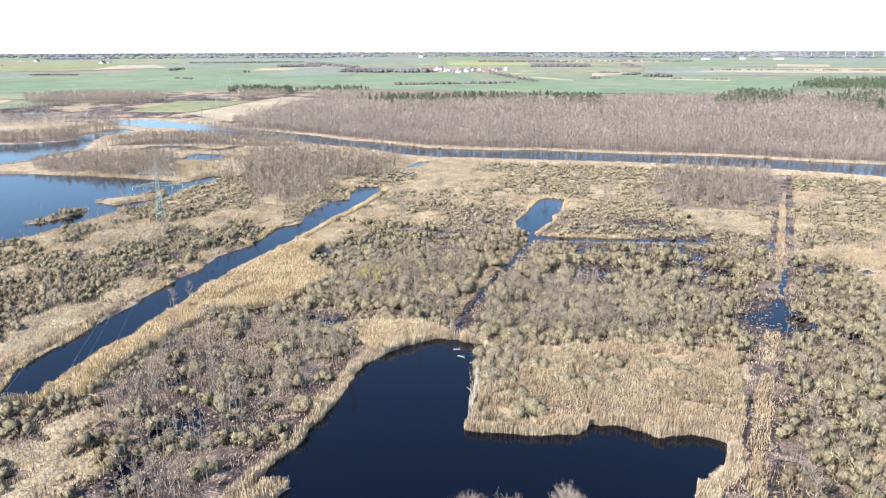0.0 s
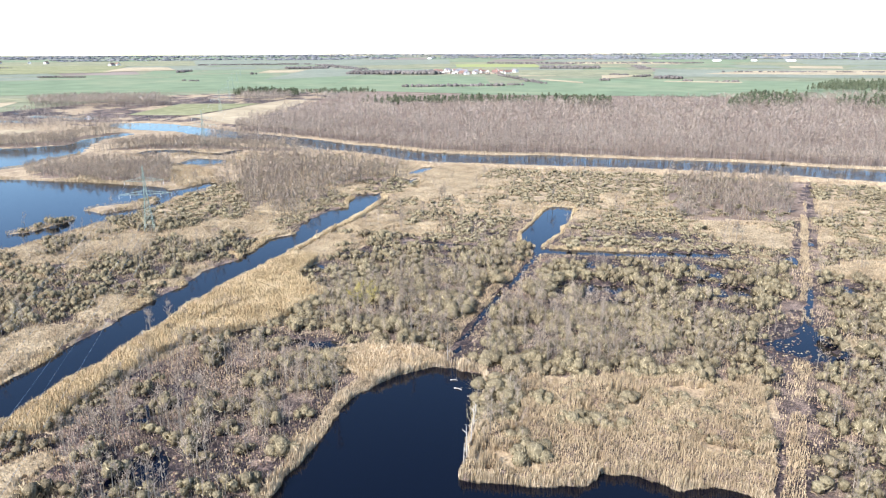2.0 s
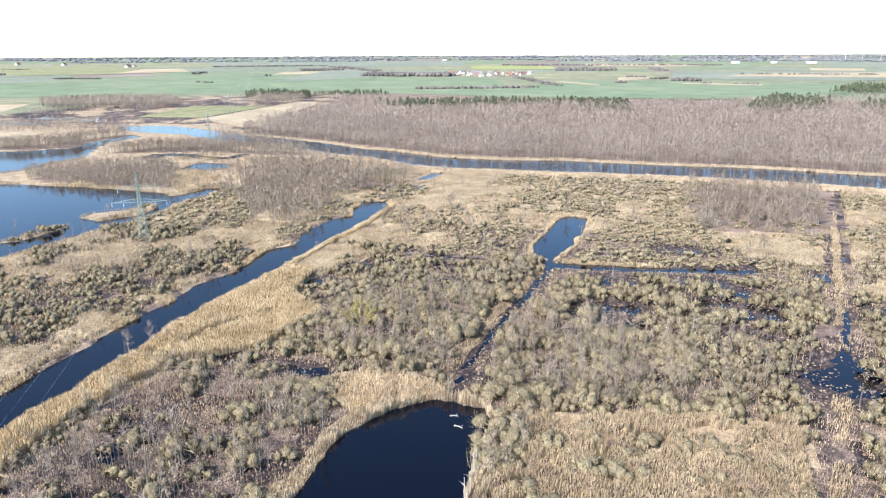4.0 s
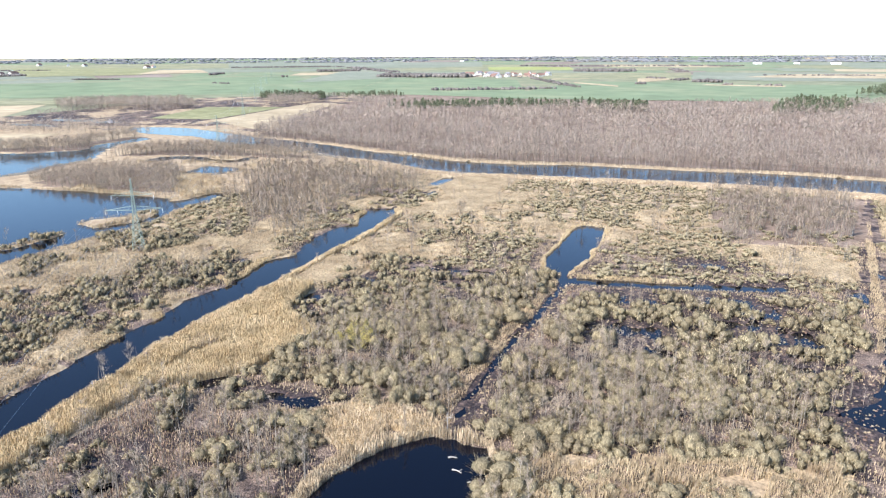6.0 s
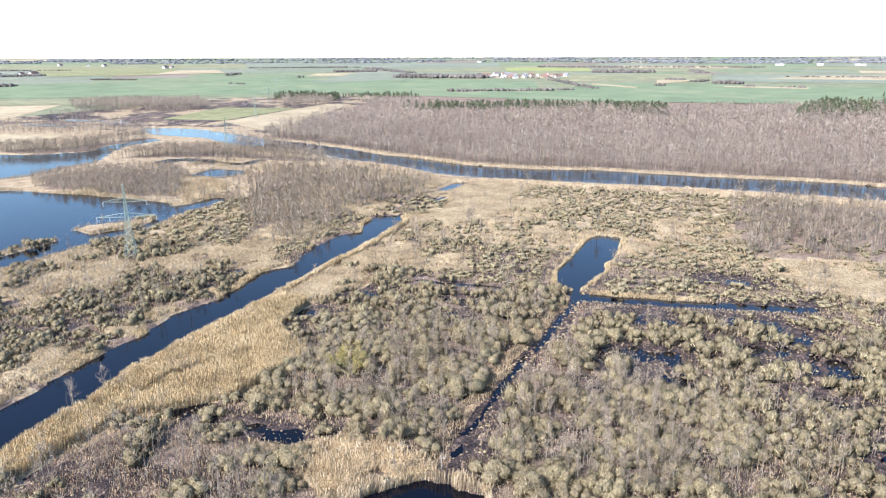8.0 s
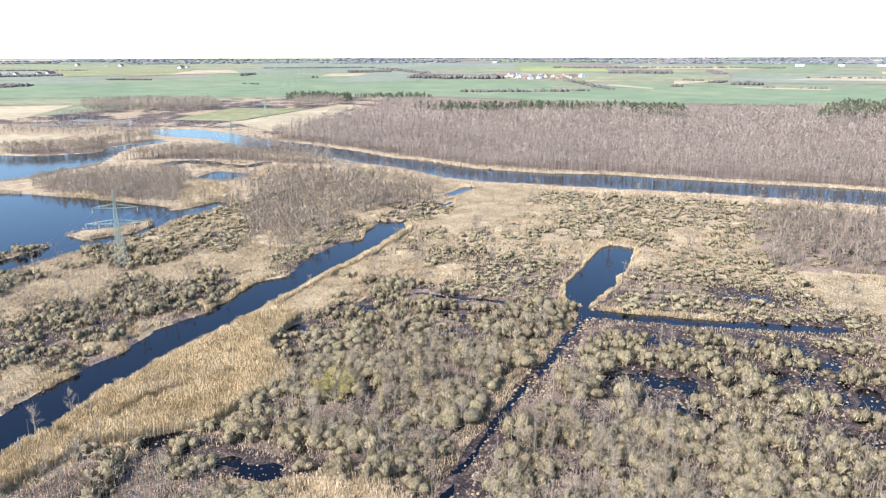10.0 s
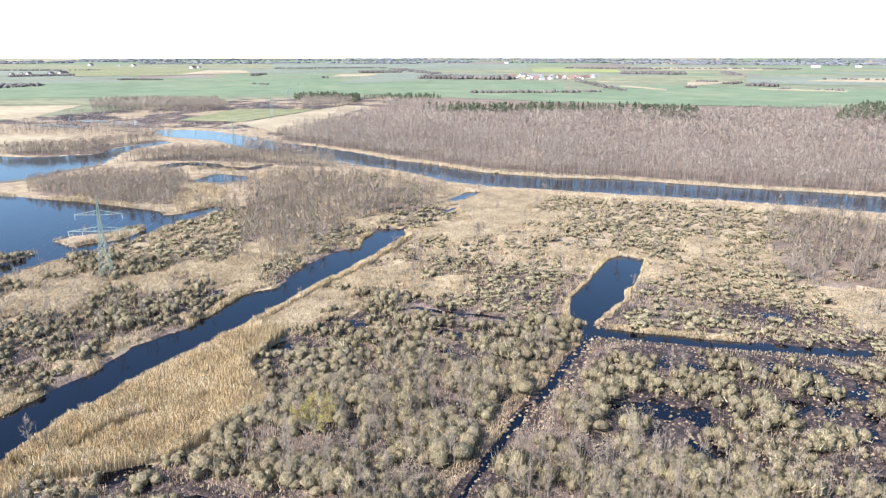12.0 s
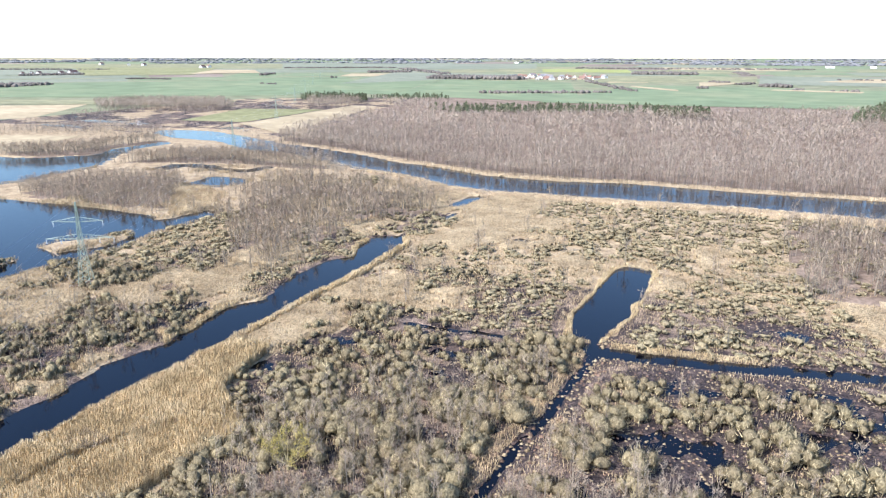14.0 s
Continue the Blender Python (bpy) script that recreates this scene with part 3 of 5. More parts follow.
def field(name, corners, material, label, lift=0.5, n=14):
    """A field as a thin sheet draped on the plain between four corners."""
    c = [np.array(p, float) for p in corners]
    u, v = np.meshgrid(np.linspace(0, 1, n + 1), np.linspace(0, 1, n + 1))
    u, v = u.ravel()[:, None], v.ravel()[:, None]
    p = (c[0] * (1 - u) + c[1] * u) * (1 - v) + (c[3] * (1 - u) + c[2] * u) * v
    z = rise(p[:, 0], p[:, 1]) + 0.6 + lift * 0.6
    a = np.array([j * (n + 1) + i for j in range(n) for i in range(n)])
    f = np.stack([a, a + 1, a + n + 2, a + n + 1], 1)
    return tagged(new(name, mesh_np(name, np.column_stack([p, z]), f, [material])), label, "field", kind="structure")


field("field_wheat_west", [(-1271, 676), (-608, 1139), (-804, 1782), (-1732, 893)], M_GREEN, "wide green field of young winter wheat")
field("field_pasture", [(-1141, 615), (-695, 837), (-727, 896), (-1271, 676)], M_OLIVE, "olive strip of rough pasture beside the wheat", 0.8)
field("field_wheat_middle", [(-600, 1120), (-260, 1080), (-442, 1680), (-769, 1687)], M_GREEN, "green wheat field in front of the village")
field("field_wheat_east", [(-320, 1060), (330, 1130), (470, 1554), (-283, 1642)], M_GREEN, "green wheat field behind the forest", 0.9)
field("field_stubble_a", [(-364, 1704), (-280, 1754), (-308, 1852), (-388, 1835)], M_STUBBLE, "small pale stubble field beside the village")
field("field_stubble_b", [(-24, 1528), (120, 1492), (128, 1545), (-19, 1560)], M_STUBBLE, "narrow pale strip beside the green field", 1.3)
field("field_stubble_c", [(-155, 1602), (-94, 1760), (-105, 1822), (-176, 1808)], M_STUBBLE, "pale corner of a field behind the forest", 1.3)
field("field_stubble_d", [(-282, 1547), (-174, 1426), (-180, 1480), (-290, 1600)], M_STUBBLE, "pale bare patch along a field path", 1.3)
field("field_meadow_west", [(-1744, 1433), (-1546, 1642), (-1911, 2125), (-2405, 1900)], M_MEADOW, "pale yellowish green field far to the west", 1.3)
field("field_tan_west", [(-1592, 1666), (-1473, 1840), (-1667, 2042), (-1784, 1975)], M_STUBBLE, "pale tan strip far to the west", 1.5)
field("field_rape", [(-706, 2303), (-431, 2372), (-502, 2642), (-794, 2580)], M_YELLOW, "yellowish green crop far behind the village")
field("field_wheat_far_west", [(-2026, 1032), (-1862, 1525), (-1354, 2100), (-2751, 1374)], M_HAZYGRASS, "far green field, greyed for haze")
field("field_wheat_far_middle", [(-888, 1403), (-769, 1687), (-575, 2106), (-1133, 2094)], M_HAZYGRASS, "green field running towards the village", 0.9)
field("field_pasture_east", [(-421, 1753), (-54, 1801), (-67, 2201), (-506, 2092)], M_OLIVE, "olive pasture behind the green fields")
field("field_stubble_east", [(65, 1922), (700, 1880), (860, 2300), (180, 2120)], M_STUBBLE, "long pale stubble field behind the forest", 1.4)
field("field_wheat_far_east", [(-50, 1755), (795, 1758), (912, 2221), (-60, 2229)], M_HAZYGRASS, "far green field, greyed for haze", 0.9)
field("meadow", [(-577, 640), (-504, 655), (-523, 824), (-625, 792)], M_MEADOW, "yellowish green meadow beside the river", 0.03)
field("dry_bank", [(-495, 640), (-400, 585), (-490, 900), (-530, 900)], M_STUBBLE, "pale dry grass strip along the forest edge", 0.06)
field("reed_meadow_far", [(-790, 498), (-748, 595), (-865, 754), (-1030, 626)], M_STUBBLE, "pale mown reed meadow", 0.05)
field("reed_meadow_near", [(-600, 372), (-508, 418), (-546, 499), (-683, 441)], M_STUBBLE, "pale mown reed meadow behind bare trees", 0.05)
field("field_brown_far", [(-2878, 1434), (-1672, 2204), (-2086, 2732), (-3543, 1748)], M_OLIVE, "brownish far pasture")
field("field_wheat_horizon", [(-1672, 2204), (-833, 2634), (-1043, 3278), (-2086, 2732)], M_HAZYGRASS, "green field near the horizon")

# the patchwork of far fields and hedges, ring by ring towards the horizon
pr = random.Random(9)
rings = [1850, 2080, 2350, 2650, 3000, 3400, 3900, 4500, 5300]
for ri, (ra, rb) in enumerate(zip(rings, rings[1:])):
    ang = -28.0
    while ang < 62:
        wide = pr.uniform(3.0, 9.0)
        a0_, a1_ = radians(90 + ang), radians(90 + ang + wide * 0.96)
        skew = pr.uniform(-0.02, 0.02)
        kind, text = pr.choice(((M_GREEN, "green wheat field"), (M_GREEN, "green wheat field"), (M_GREEN, "green wheat field"), (M_OLIVE, "olive pasture"), (M_STUBBLE, "pale stubble field"), (M_PLOUGH, "brown ploughed field"), (M_HAZYGRASS, "haze-greyed green field"), (M_HAZYGRASS, "haze-greyed green field"), (M_HAZYGRASS, "haze-greyed green field")))
        q0, q1 = ra + pr.uniform(0, 60), rb - pr.uniform(10, 80)
        c4 = [(q0 * math.cos(a0_), q0 * math.sin(a0_)), (q0 * math.cos(a1_), q0 * math.sin(a1_)), (q1 * math.cos(a1_ + skew), q1 * math.sin(a1_ + skew)), (q1 * math.cos(a0_ + skew), q1 * math.sin(a0_ + skew))]
        field("field_far", c4, kind, text + " far out on the plain", 0.2 - 0.02 * ri, 8)
        ang += wide

# ---------------------------------------------------------------- plants


def make_willow(seed, h=4.4, r=2.9, lobes=5, stems=7, twigs=480, w=0.065, shoots=18, seg=8, rings=3):
    """A many-stemmed willow bush: rounded brooms of dense fine twigs with loose tips. Gives stems, crown and inner
    mounds, whose colour holds the shade inside.
    """
    rng = np.random.default_rng(seed)
    st, cr, inner = Soup(), Soup(), Soup()
    mids = []
    for k in range(lobes):
        if k == 0:
            q, zc, mr, mh = 0.1, 0.42, rng.uniform(0.50, 0.62), rng.uniform(0.46, 0.54)
        else:
            q, zc, mr, mh = rng.uniform(0.42, 0.62), rng.uniform(0.26, 0.40), rng.uniform(0.36, 0.50), rng.uniform(0.34, 0.46)
        a = 6.28 * k / max(1, lobes - 1) + rng.uniform(-0.5, 0.5)
        mids.append((math.cos(a) * q * r, math.sin(a) * q * r, h * zc, r * mr, h * mh))
        # solid fill; its darker colour stands for shade between the twigs
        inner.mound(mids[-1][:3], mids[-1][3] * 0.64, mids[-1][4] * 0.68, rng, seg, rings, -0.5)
    for i in range(stems):
        a = 2 * np.pi * (i + rng.uniform(-0.3, 0.3)) / stems
        k = rng.uniform(0.3, 0.8)
        st.limb((math.cos(a) * r * 0.1 * k, math.sin(a) * r * 0.1 * k, -0.3), (math.cos(a) * r * k * 0.7, math.sin(a) * r * k * 0.7, h * rng.uniform(0.5, 0.75)), 0.07, 0.025)
    base, tip, face = [], [], []
    for i in range(twigs):
        mx_, my_, mz_, mr, mh = mids[i % lobes]
        a = rng.uniform(0, 2 * np.pi)
        t = np.arccos(rng.uniform(-0.25, 1.0))
        n = np.array([math.sin(t) * math.cos(a), math.sin(t) * math.sin(a), math.cos(t)])
        q = rng.uniform(0.6, 1.08)
        p = np.array([mx_ + n[0] * mr * q, my_ + n[1] * mr * q, mz_ + n[2] * mh * q])
        d = n * 0.55 + np.array([0, 0, 0.75]) + rng.normal(0, 0.25, 3)
        d *= rng.uniform(0.7, 1.5) / np.linalg.norm(d)
        base.append(p - d * 0.6)
        tip.append(p + d * 0.4)
        face.append(n + np.array([p[0] / r, p[1] / r, p[2] / h]) * 0.8)
    cr.blades(base, tip, rng.uniform(0.6, 1.4, twigs) * w, rng, face)
    if shoots:
        a = rng.uniform(0, 6.28, shoots)
        k = rng.uniform(0.3, 0.95, shoots) * r
        p = np.stack([np.cos(a) * k, np.sin(a) * k, np.full(shoots, -0.1)], 1)
        cr.blades(p, p * np.array([1.1, 1.1, 1]) + np.stack([rng.normal(0, 0.2, shoots), rng.normal(0, 0.2, shoots), rng.uniform(0.55, 0.95, shoots) * h], 1), 0.07, rng)
    return st.arrays(), cr.arrays(), inner.arrays()


def make_bare_tree(seed, h=10.5, r=1.9, limbs=12, twigs=170, w=0.065, trunk=0.13, low=0.3, poles=0):
    """A slim leafless tree. Gives trunk with limbs, and twigs."""
    rng = np.random.default_rng(seed)
    st, cr = Soup(), Soup()
    bend = rng.normal(0, 0.25, 2)

    def axis_at(t):
        return np.array([bend[0] * math.sin(t * 2.4), bend[1] * math.sin(t * 2.0), h * t])

    for i in range(4):
        t0, t1 = i / 4, (i + 1) / 4
        a = axis_at(t0)
        if i == 0:
            a[2] = -0.4
        st.limb(a, axis_at(t1 * 0.97), trunk * (1 - 0.8 * t0), trunk * (1 - 0.8 * t1), 4 if i < 2 else 3)
    for i in range(poles):
        a = rng.uniform(0, 6.28)
        k = rng.uniform(0.4, 1.0) * r
        p = np.array([math.cos(a) * k, math.sin(a) * k, -0.3])
        st.limb(p, p + np.array([rng.normal(0, 0.4), rng.normal(0, 0.4), h * rng.uniform(0.6, 0.9)]), trunk * 0.6, 0.02)
    base, tip, wd = [], [], []
    for i in range(limbs):
        t = rng.uniform(low, 0.9)
        a = rng.uniform(0, 2 * np.pi)
        k = r * (1.15 - 0.75 * t) * rng.uniform(0.6, 1.15)
        p0 = axis_at(t)
        p1 = p0 + np.array([math.cos(a) * k, math.sin(a) * k, k * rng.uniform(0.8, 1.7)])
        st.limb(p0, p1, trunk * 0.35 * (1.1 - t), 0.012)
        for j in range(max(1, twigs // limbs)):
            u = rng.uniform(0.2, 1.0)
            q = p0 + (p1 - p0) * u
            o = rng.normal(0, 1, 3) * np.array([0.5, 0.5, 0.3]) * r * 0.55
            o[2] = abs(o[2]) + rng.uniform(0.2, 0.9)
            base.append(q)
            tip.append(q + o)
            wd.append(w * rng.uniform(0.6, 1.2))
    cr.blades(base, tip, np.array(wd), rng)
    return st.arrays(), cr.arrays()


def make_forest_tree(seed, h=15.0, r=2.7, twigs=50, w=0.16, poles=2):
    """A tree of the closed forest: slim trunks under a rounded haze of fine twigs."""
    rng = np.random.default_rng(seed)
    st, cr = Soup(), Soup()
    lean = rng.normal(0, 0.4, 2)
    st.limb((0, 0, -0.5), (lean[0] * 0.8, lean[1] * 0.8, h * 0.85), 0.15, 0.04)
    for k in range(poles - 1):
        p = np.array([rng.normal(0, 1.4), rng.normal(0, 1.4), -0.4])
        st.limb(p, p + np.array([rng.normal(0, 0.5), rng.normal(0, 0.5), h * 0.8]), 0.11, 0.03)
    c = np.array([lean[0], lean[1], h * 0.60])
    a = rng.uniform(0, 2 * np.pi, twigs)
    t = np.arccos(rng.uniform(-0.7, 1.0, twigs))
    n = np.stack([np.sin(t) * np.cos(a), np.sin(t) * np.sin(a), np.cos(t)], 1)
    p = c + n * np.array([r, r, h * 0.35]) * rng.uniform(0.4, 1.02, twigs)[:, None]
    d = n * 0.7 + np.array([0, 0, 0.7]) + rng.normal(0, 0.4, (twigs, 3))
    d *= (rng.uniform(1.2, 2.6, twigs) / np.linalg.norm(d, axis=1))[:, None]
    cr.blades(p - d * 0.6, p + d * 0.4, rng.uniform(0.5, 1.4, twigs) * w, rng, n)
    return st.arrays(), cr.arrays()


def make_far_clump(seed):
    """Three rounded crowns of a far wood."""
    rng = np.random.default_rng(seed)
    st, cr = Soup(), Soup()
    st.limb((0, 0, -0.5), (0, 0, 5), 0.4, 0.2)
    for k in range(3):
        cr.mound((rng.uniform(-6, 6), rng.uniform(-6, 6), rng.uniform(1.0, 2.5)), rng.uniform(2.4, 4.4), rng.uniform(3, 6), rng, 5, 2, -0.4)
    return st.arrays(), cr.arrays()


def make_pine(seed, h=10.0, r=3.4, n=50, w=1.3):
    """A dark conifer: tufts of needles round a trunk."""
    rng = np.random.default_rng(seed)
    st, cr = Soup(), Soup()
    st.limb((0, 0, -0.5), (0, 0, h * 0.95), 0.2, 0.04)
    t = rng.uniform(0.3, 1.0, n)
    a = rng.uniform(0, 2 * np.pi, n)
    k = r * np.sqrt(np.clip(1.08 - t, 0, 1)) * rng.uniform(0.5, 1.2, n)
    p = np.stack([np.cos(a) * k, np.sin(a) * k, h * t], 1)
    cr.blades(p * np.array([0.2, 0.2, 1.0]) + np.array([0, 0, 0.3]), p - np.array([0, 0, 0.6]), rng.uniform(0.6, 1.2, n) * w, rng)
    return st.arrays(), cr.arrays()


def make_tuft(seed, h=0.7, r=0.5, n=6, w=0.14):
    """A tussock of dry sedge: a matted cushion with loose blades."""
    rng = np.random.default_rng(seed)
    cr = Soup()
    cr.mound((0, 0, 0.0), r * 0.85, h * 0.62, rng, 5, 1, 0.15)
    a = rng.uniform(0, 2 * np.pi, n)
    k = rng.uniform(0.3, 1.1, n) * r
    base = np.stack([np.cos(a) * 0.35 * k, np.sin(a) * 0.35 * k, np.full(n, 0.1)], 1)
    tip = np.stack([np.cos(a) * k, np.sin(a) * k, h * np.sqrt(np.clip(1.1 - (k / r) ** 2, 0.1, 1))], 1)
    cr.blades(base, tip, w, rng)
    return cr.arrays()


def layered(pair):
    return [(*pair[0], 0), (*pair[1], 1)] + ([(*pair[2], 2)] if len(pair) > 2 else [])


def tree_thing(name, pair, bark, twig, label, category, group, stem="trunk"):
    ob = tagged(new(name), label, category, group)
    part_np(stem, *pair[0], bark, ob)
    part_np("crown", *pair[1], twig, ob)
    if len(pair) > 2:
        part_np("shaded_tangle", *pair[2], M_SHADED_TANGLE, ob)
    return ob


WILLOWS = [make_willow(s, 4.0 + 0.3 * (s % 4), 2.9 + 0.25 * (s % 3), 4 + s % 3) for s in range(7)]
WILLOWS_MID = [make_willow(20 + s, 4.2, 3.1, 3 + s % 2, 0, 98, 0.105, 6, 5, 2) for s in range(7)]
WILLOWS_FAR = [make_willow(40 + s, 2.1, 2.8, 2 + s % 3, 0, 52, 0.15, 2, 4, 2) for s in range(6)]
BARES = [make_bare_tree(60 + s, 9.0 + 0.6 * (s % 4), 1.6 + 0.2 * (s % 3), poles=1 + s % 2) for s in range(7)]
BARES_MID = [make_bare_tree(90 + s, 9.5, 1.9, 5, 56, 0.085, 0.10, 0.3, 1) for s in range(6)]
GROVES = [make_forest_tree(80 + s, 10.0 + s % 3, 1.9 + 0.25 * (s % 3), 62, 0.13, 3) for s in range(6)]
FORESTS = [make_forest_tree(100 + s, 14.0 + s % 3, 2.5 + 0.25 * (s % 3)) for s in range(8)]
FORESTS_BACK = [make_forest_tree(110 + s, 14.5, 2.9, 28, 0.29, 1) for s in range(6)]
PINES = [make_pine(120 + s) for s in range(4)]
FARTREES = [make_far_clump(140 + s) for s in range(5)]
TUFTS = [make_tuft(160 + s, 0.6, 0.45, 2, 0.2) for s in range(6)]

# where the trees and bushes of the marsh stand
rng = np.random.default_rng(11)
x, y = scatter(-330, 230, 50, 440, 3.75, rng)
d = from_map(SD_MAP, x, y)
fl = from_map(FL_MAP, x, y)
clump = fbm(x, y, 26, 31)
track_d = -line_sd(x, y, TRACK, 0, 0)
grove = np.maximum(poly_sd(x, y, GROVE_NORTH) + 8 * fbm(x, y, 22, 44), poly_sd(x, y, GROVE_EAST) + 12 * fbm(x, y, 20, 45) - 3)
in_reed = np.maximum(poly_sd(x, y, REED_SOUTH), np.maximum(poly_sd(x, y, REED_WEST), poly_sd(x, y, REED_HEAD)) + 3 * fbm(x, y, 10, 46) - 1.5) > 0
in_alder = alder(x, y) > 0
# distance from the banks of the large waters, kept for reed
shore = np.full(x.shape, 1e9)
for p in (BIG_POND, CANAL, SMALL_POND):
    shore = np.minimum(shore, -poly_sd(x, y, p))
river_d = -poly_sd(x, y, RIVER)
keep = (d > 1.0) & (shore > np.where(x < -129, 2.4, np.where(y < 152, 2.0, 4.5))) & (river_d > 15) & (track_d > 4.5) & ~in_reed
keep &= (y < 425) | (x < -180)
open_ditch = np.maximum(line_sd(x, y + 3.5, DITCHES[1][0], 5.5, 5), np.maximum(np.maximum(line_sd(x, y, DITCHES[0][0], 4.6, 4.2), line_sd(x - 3.0, y, DITCHES[0][0], 4.2, 3.8)), line_sd(x, y + 2, DITCHES[4][0], 4, 4))) > 0
keep &= ~open_ditch & ~inside(x, y, ISLE_REED)
pen = inside(x, y, PENINSULA) & (d > 0.8)
keep |= pen
keep &= np.hypot(x + 79, y - 178.5) > 4.0
keep &= np.hypot(x + 62, y - 84) > 4.0
open_reed = openness(x, y)
sparse = in_reed & (x > -20) & (d > 4) & (fbm(x, y, 16, 95) > -0.05) & (rng.random(x.size) < 0.5) & (track_d > 3)
belt_w = inside(x, y, BIRCH_BELT)
bush = keep & ((shore > 4) | (x < -100)) & ((x > -226) | (y < 300)) & ((grove < 0) | (rng.random(x.size) < 0.3)) & ~in_alder & (open_reed < 0.06) & (fl < 0.75 + 0.2 * rng.random(x.size))
bush &= (np.hypot((x + 90) / 22, (y - 153) / 6) > 1) | (rng.random(x.size) < 0.2)
bush &= rng.random(x.size) < np.where(fl > 0.5, 0.22, np.where(fl > 0.3, 0.4, np.where(belt_w, 0.66, 0.92)))
bush |= sparse | (in_alder & keep & (shore > 5) & (rng.random(x.size) < 0.32)) | (pen & (rng.random(x.size) < 0.5))
bx, by = x[bush], y[bush]
bs = rng.choice((0.62, 0.8, 0.95, 1.1, 1.35), bx.size, p=(0.2, 0.25, 0.25, 0.2, 0.1)) * rng.uniform(0.88, 1.1, bx.size) * (1 + 0.18 * clump[bush]) * np.where(by > 255, 1.0, np.where(bx > -128, np.where(bx < -60, 0.98, 1.06), 0.86)) * np.where(sparse[bush], 0.85, 1.0)
bushes = np.column_stack([bx, by, from_map(GZ_MAP, bx, by) - 0.1, bs * 1.24, bs * rng.uniform(0.62, 1.02, bx.size)])

belt = inside(x, y, BIRCH_BELT)
west = (x < -150) & (grove < 0)
tree = keep & ((grove > 0) & (rng.random(x.size) < np.where(x > -50, 0.7, 0.95)) | (in_alder & (fl < 0.6) & (rng.random(x.size) < 0.6)) | (belt & (rng.random(x.size) < 0.8)) | (west & (fbm(x, y, 40, 37) > 0.15) & (rng.random(x.size) < 0.5)) | (rng.random(x.size) < 0.05) | ((x > 24) & (y < 200) & (fbm(x, y, 20, 39) > -0.35) & (rng.random(x.size) < 0.85)) | (pen & (rng.random(x.size) < 0.4)))
tree &= (fl < 0.5) | (rng.random(x.size) < 0.2)
tree |= (d > 0.5) & (shore > 2) & (shore < 7) & (rng.random(x.size) < 0.05)
tx, ty = x[tree] + rng.normal(0, 0.8, tree.sum()), y[tree] + rng.normal(0, 0.8, tree.sum())
ts = rng.uniform(0.65, 1.15, tx.size) * np.where(in_alder[tree], 1.1, 1.0) * np.where(grove[tree] > 0, 1.0, np.where(inside(tx, ty, BIRCH_BELT), 0.82, 0.8))
trees = np.column_stack([tx, ty, from_map(GZ_MAP, tx, ty) - 0.1, ts, ts * rng.uniform(0.85, 1.1, tx.size)])

x2, y2 = scatter(-120, 25, 66, 240, 2.7, rng)
ok = (from_map(SD_MAP, x2, y2) > 1.2) & ((alder(x2, y2) > 0) & (fbm(x2, y2, 14, 77) > -0.25) & (from_map(FL_MAP, x2, y2) < 0.5) & (rng.random(x2.size) < 0.6) | inside(x2, y2, BIRCH_BELT) & (from_map(FL_MAP, x2, y2) < 0.5) & (fbm(x2, y2, 18, 79) > -0.2) & (rng.random(x2.size) < 0.75)) & (line_sd(x2 - 1.2, y2, DITCHES[0][0], 4.4, 4.0) < 0)
x2, y2 = x2[ok], y2[ok]
s2 = rng.uniform(0.5, 0.85, x2.size) * np.where(alder(x2, y2) > 0, 1.25, 1.0)
trees = np.concatenate([trees, np.column_stack([x2, y2, from_map(GZ_MAP, x2, y2) - 0.1, s2, s2 * rng.uniform(0.8, 1.0, x2.size)])])

# the 300 of each kind along the first stretch of the way are things of their own


def nearest(spots, n=300):
    k = np.hypot(spots[:, 0] + 45, (spots[:, 1] - 165) * 0.9)
    order = np.argsort(k)
    return spots[order[:n]], spots[order[n:]]


near_bush, far_bush = nearest(bushes)
near_tree, far_tree = nearest(trees)
for spots, plants, name, bark, twig, label, cat, stem in (
        (near_bush, WILLOWS, "willow_bush", M_WSTEM, M_WILLOW, "leafless olive-tan willow bush in the wet marsh", "bush", "stem"),
        (near_tree, BARES, "bare_tree", M_BARK, M_TWIG, "slim leafless tree with pale trunk and purplish twigs", "tree", "trunk")):
    firsts = [tree_thing(name, p, bark, twig, label, cat, cat + "s of the marsh", stem) for p in plants]
    used = set()
    for i, (px, py, pz, s, t) in enumerate(spots):
        k = int(rng.integers(0, len(plants)))
        m = Matrix.Translation((px, py, pz)) @ Matrix.Rotation(rng.uniform(0, 6.28), 4, "Z") @ Matrix.Diagonal((s, s, t, 1))
        if k not in used:
            used.add(k)
            firsts[k].matrix_basis = m
        else:
            o = copy_thing(firsts[k], Matrix.Identity(4))
            o.matrix_basis = m


def stuff(name, data, label, category):
    V, F, mats, mi = data
    return tagged(new(name, mesh_np(name, V, F, mats, mi)), label, category, kind="stuff")


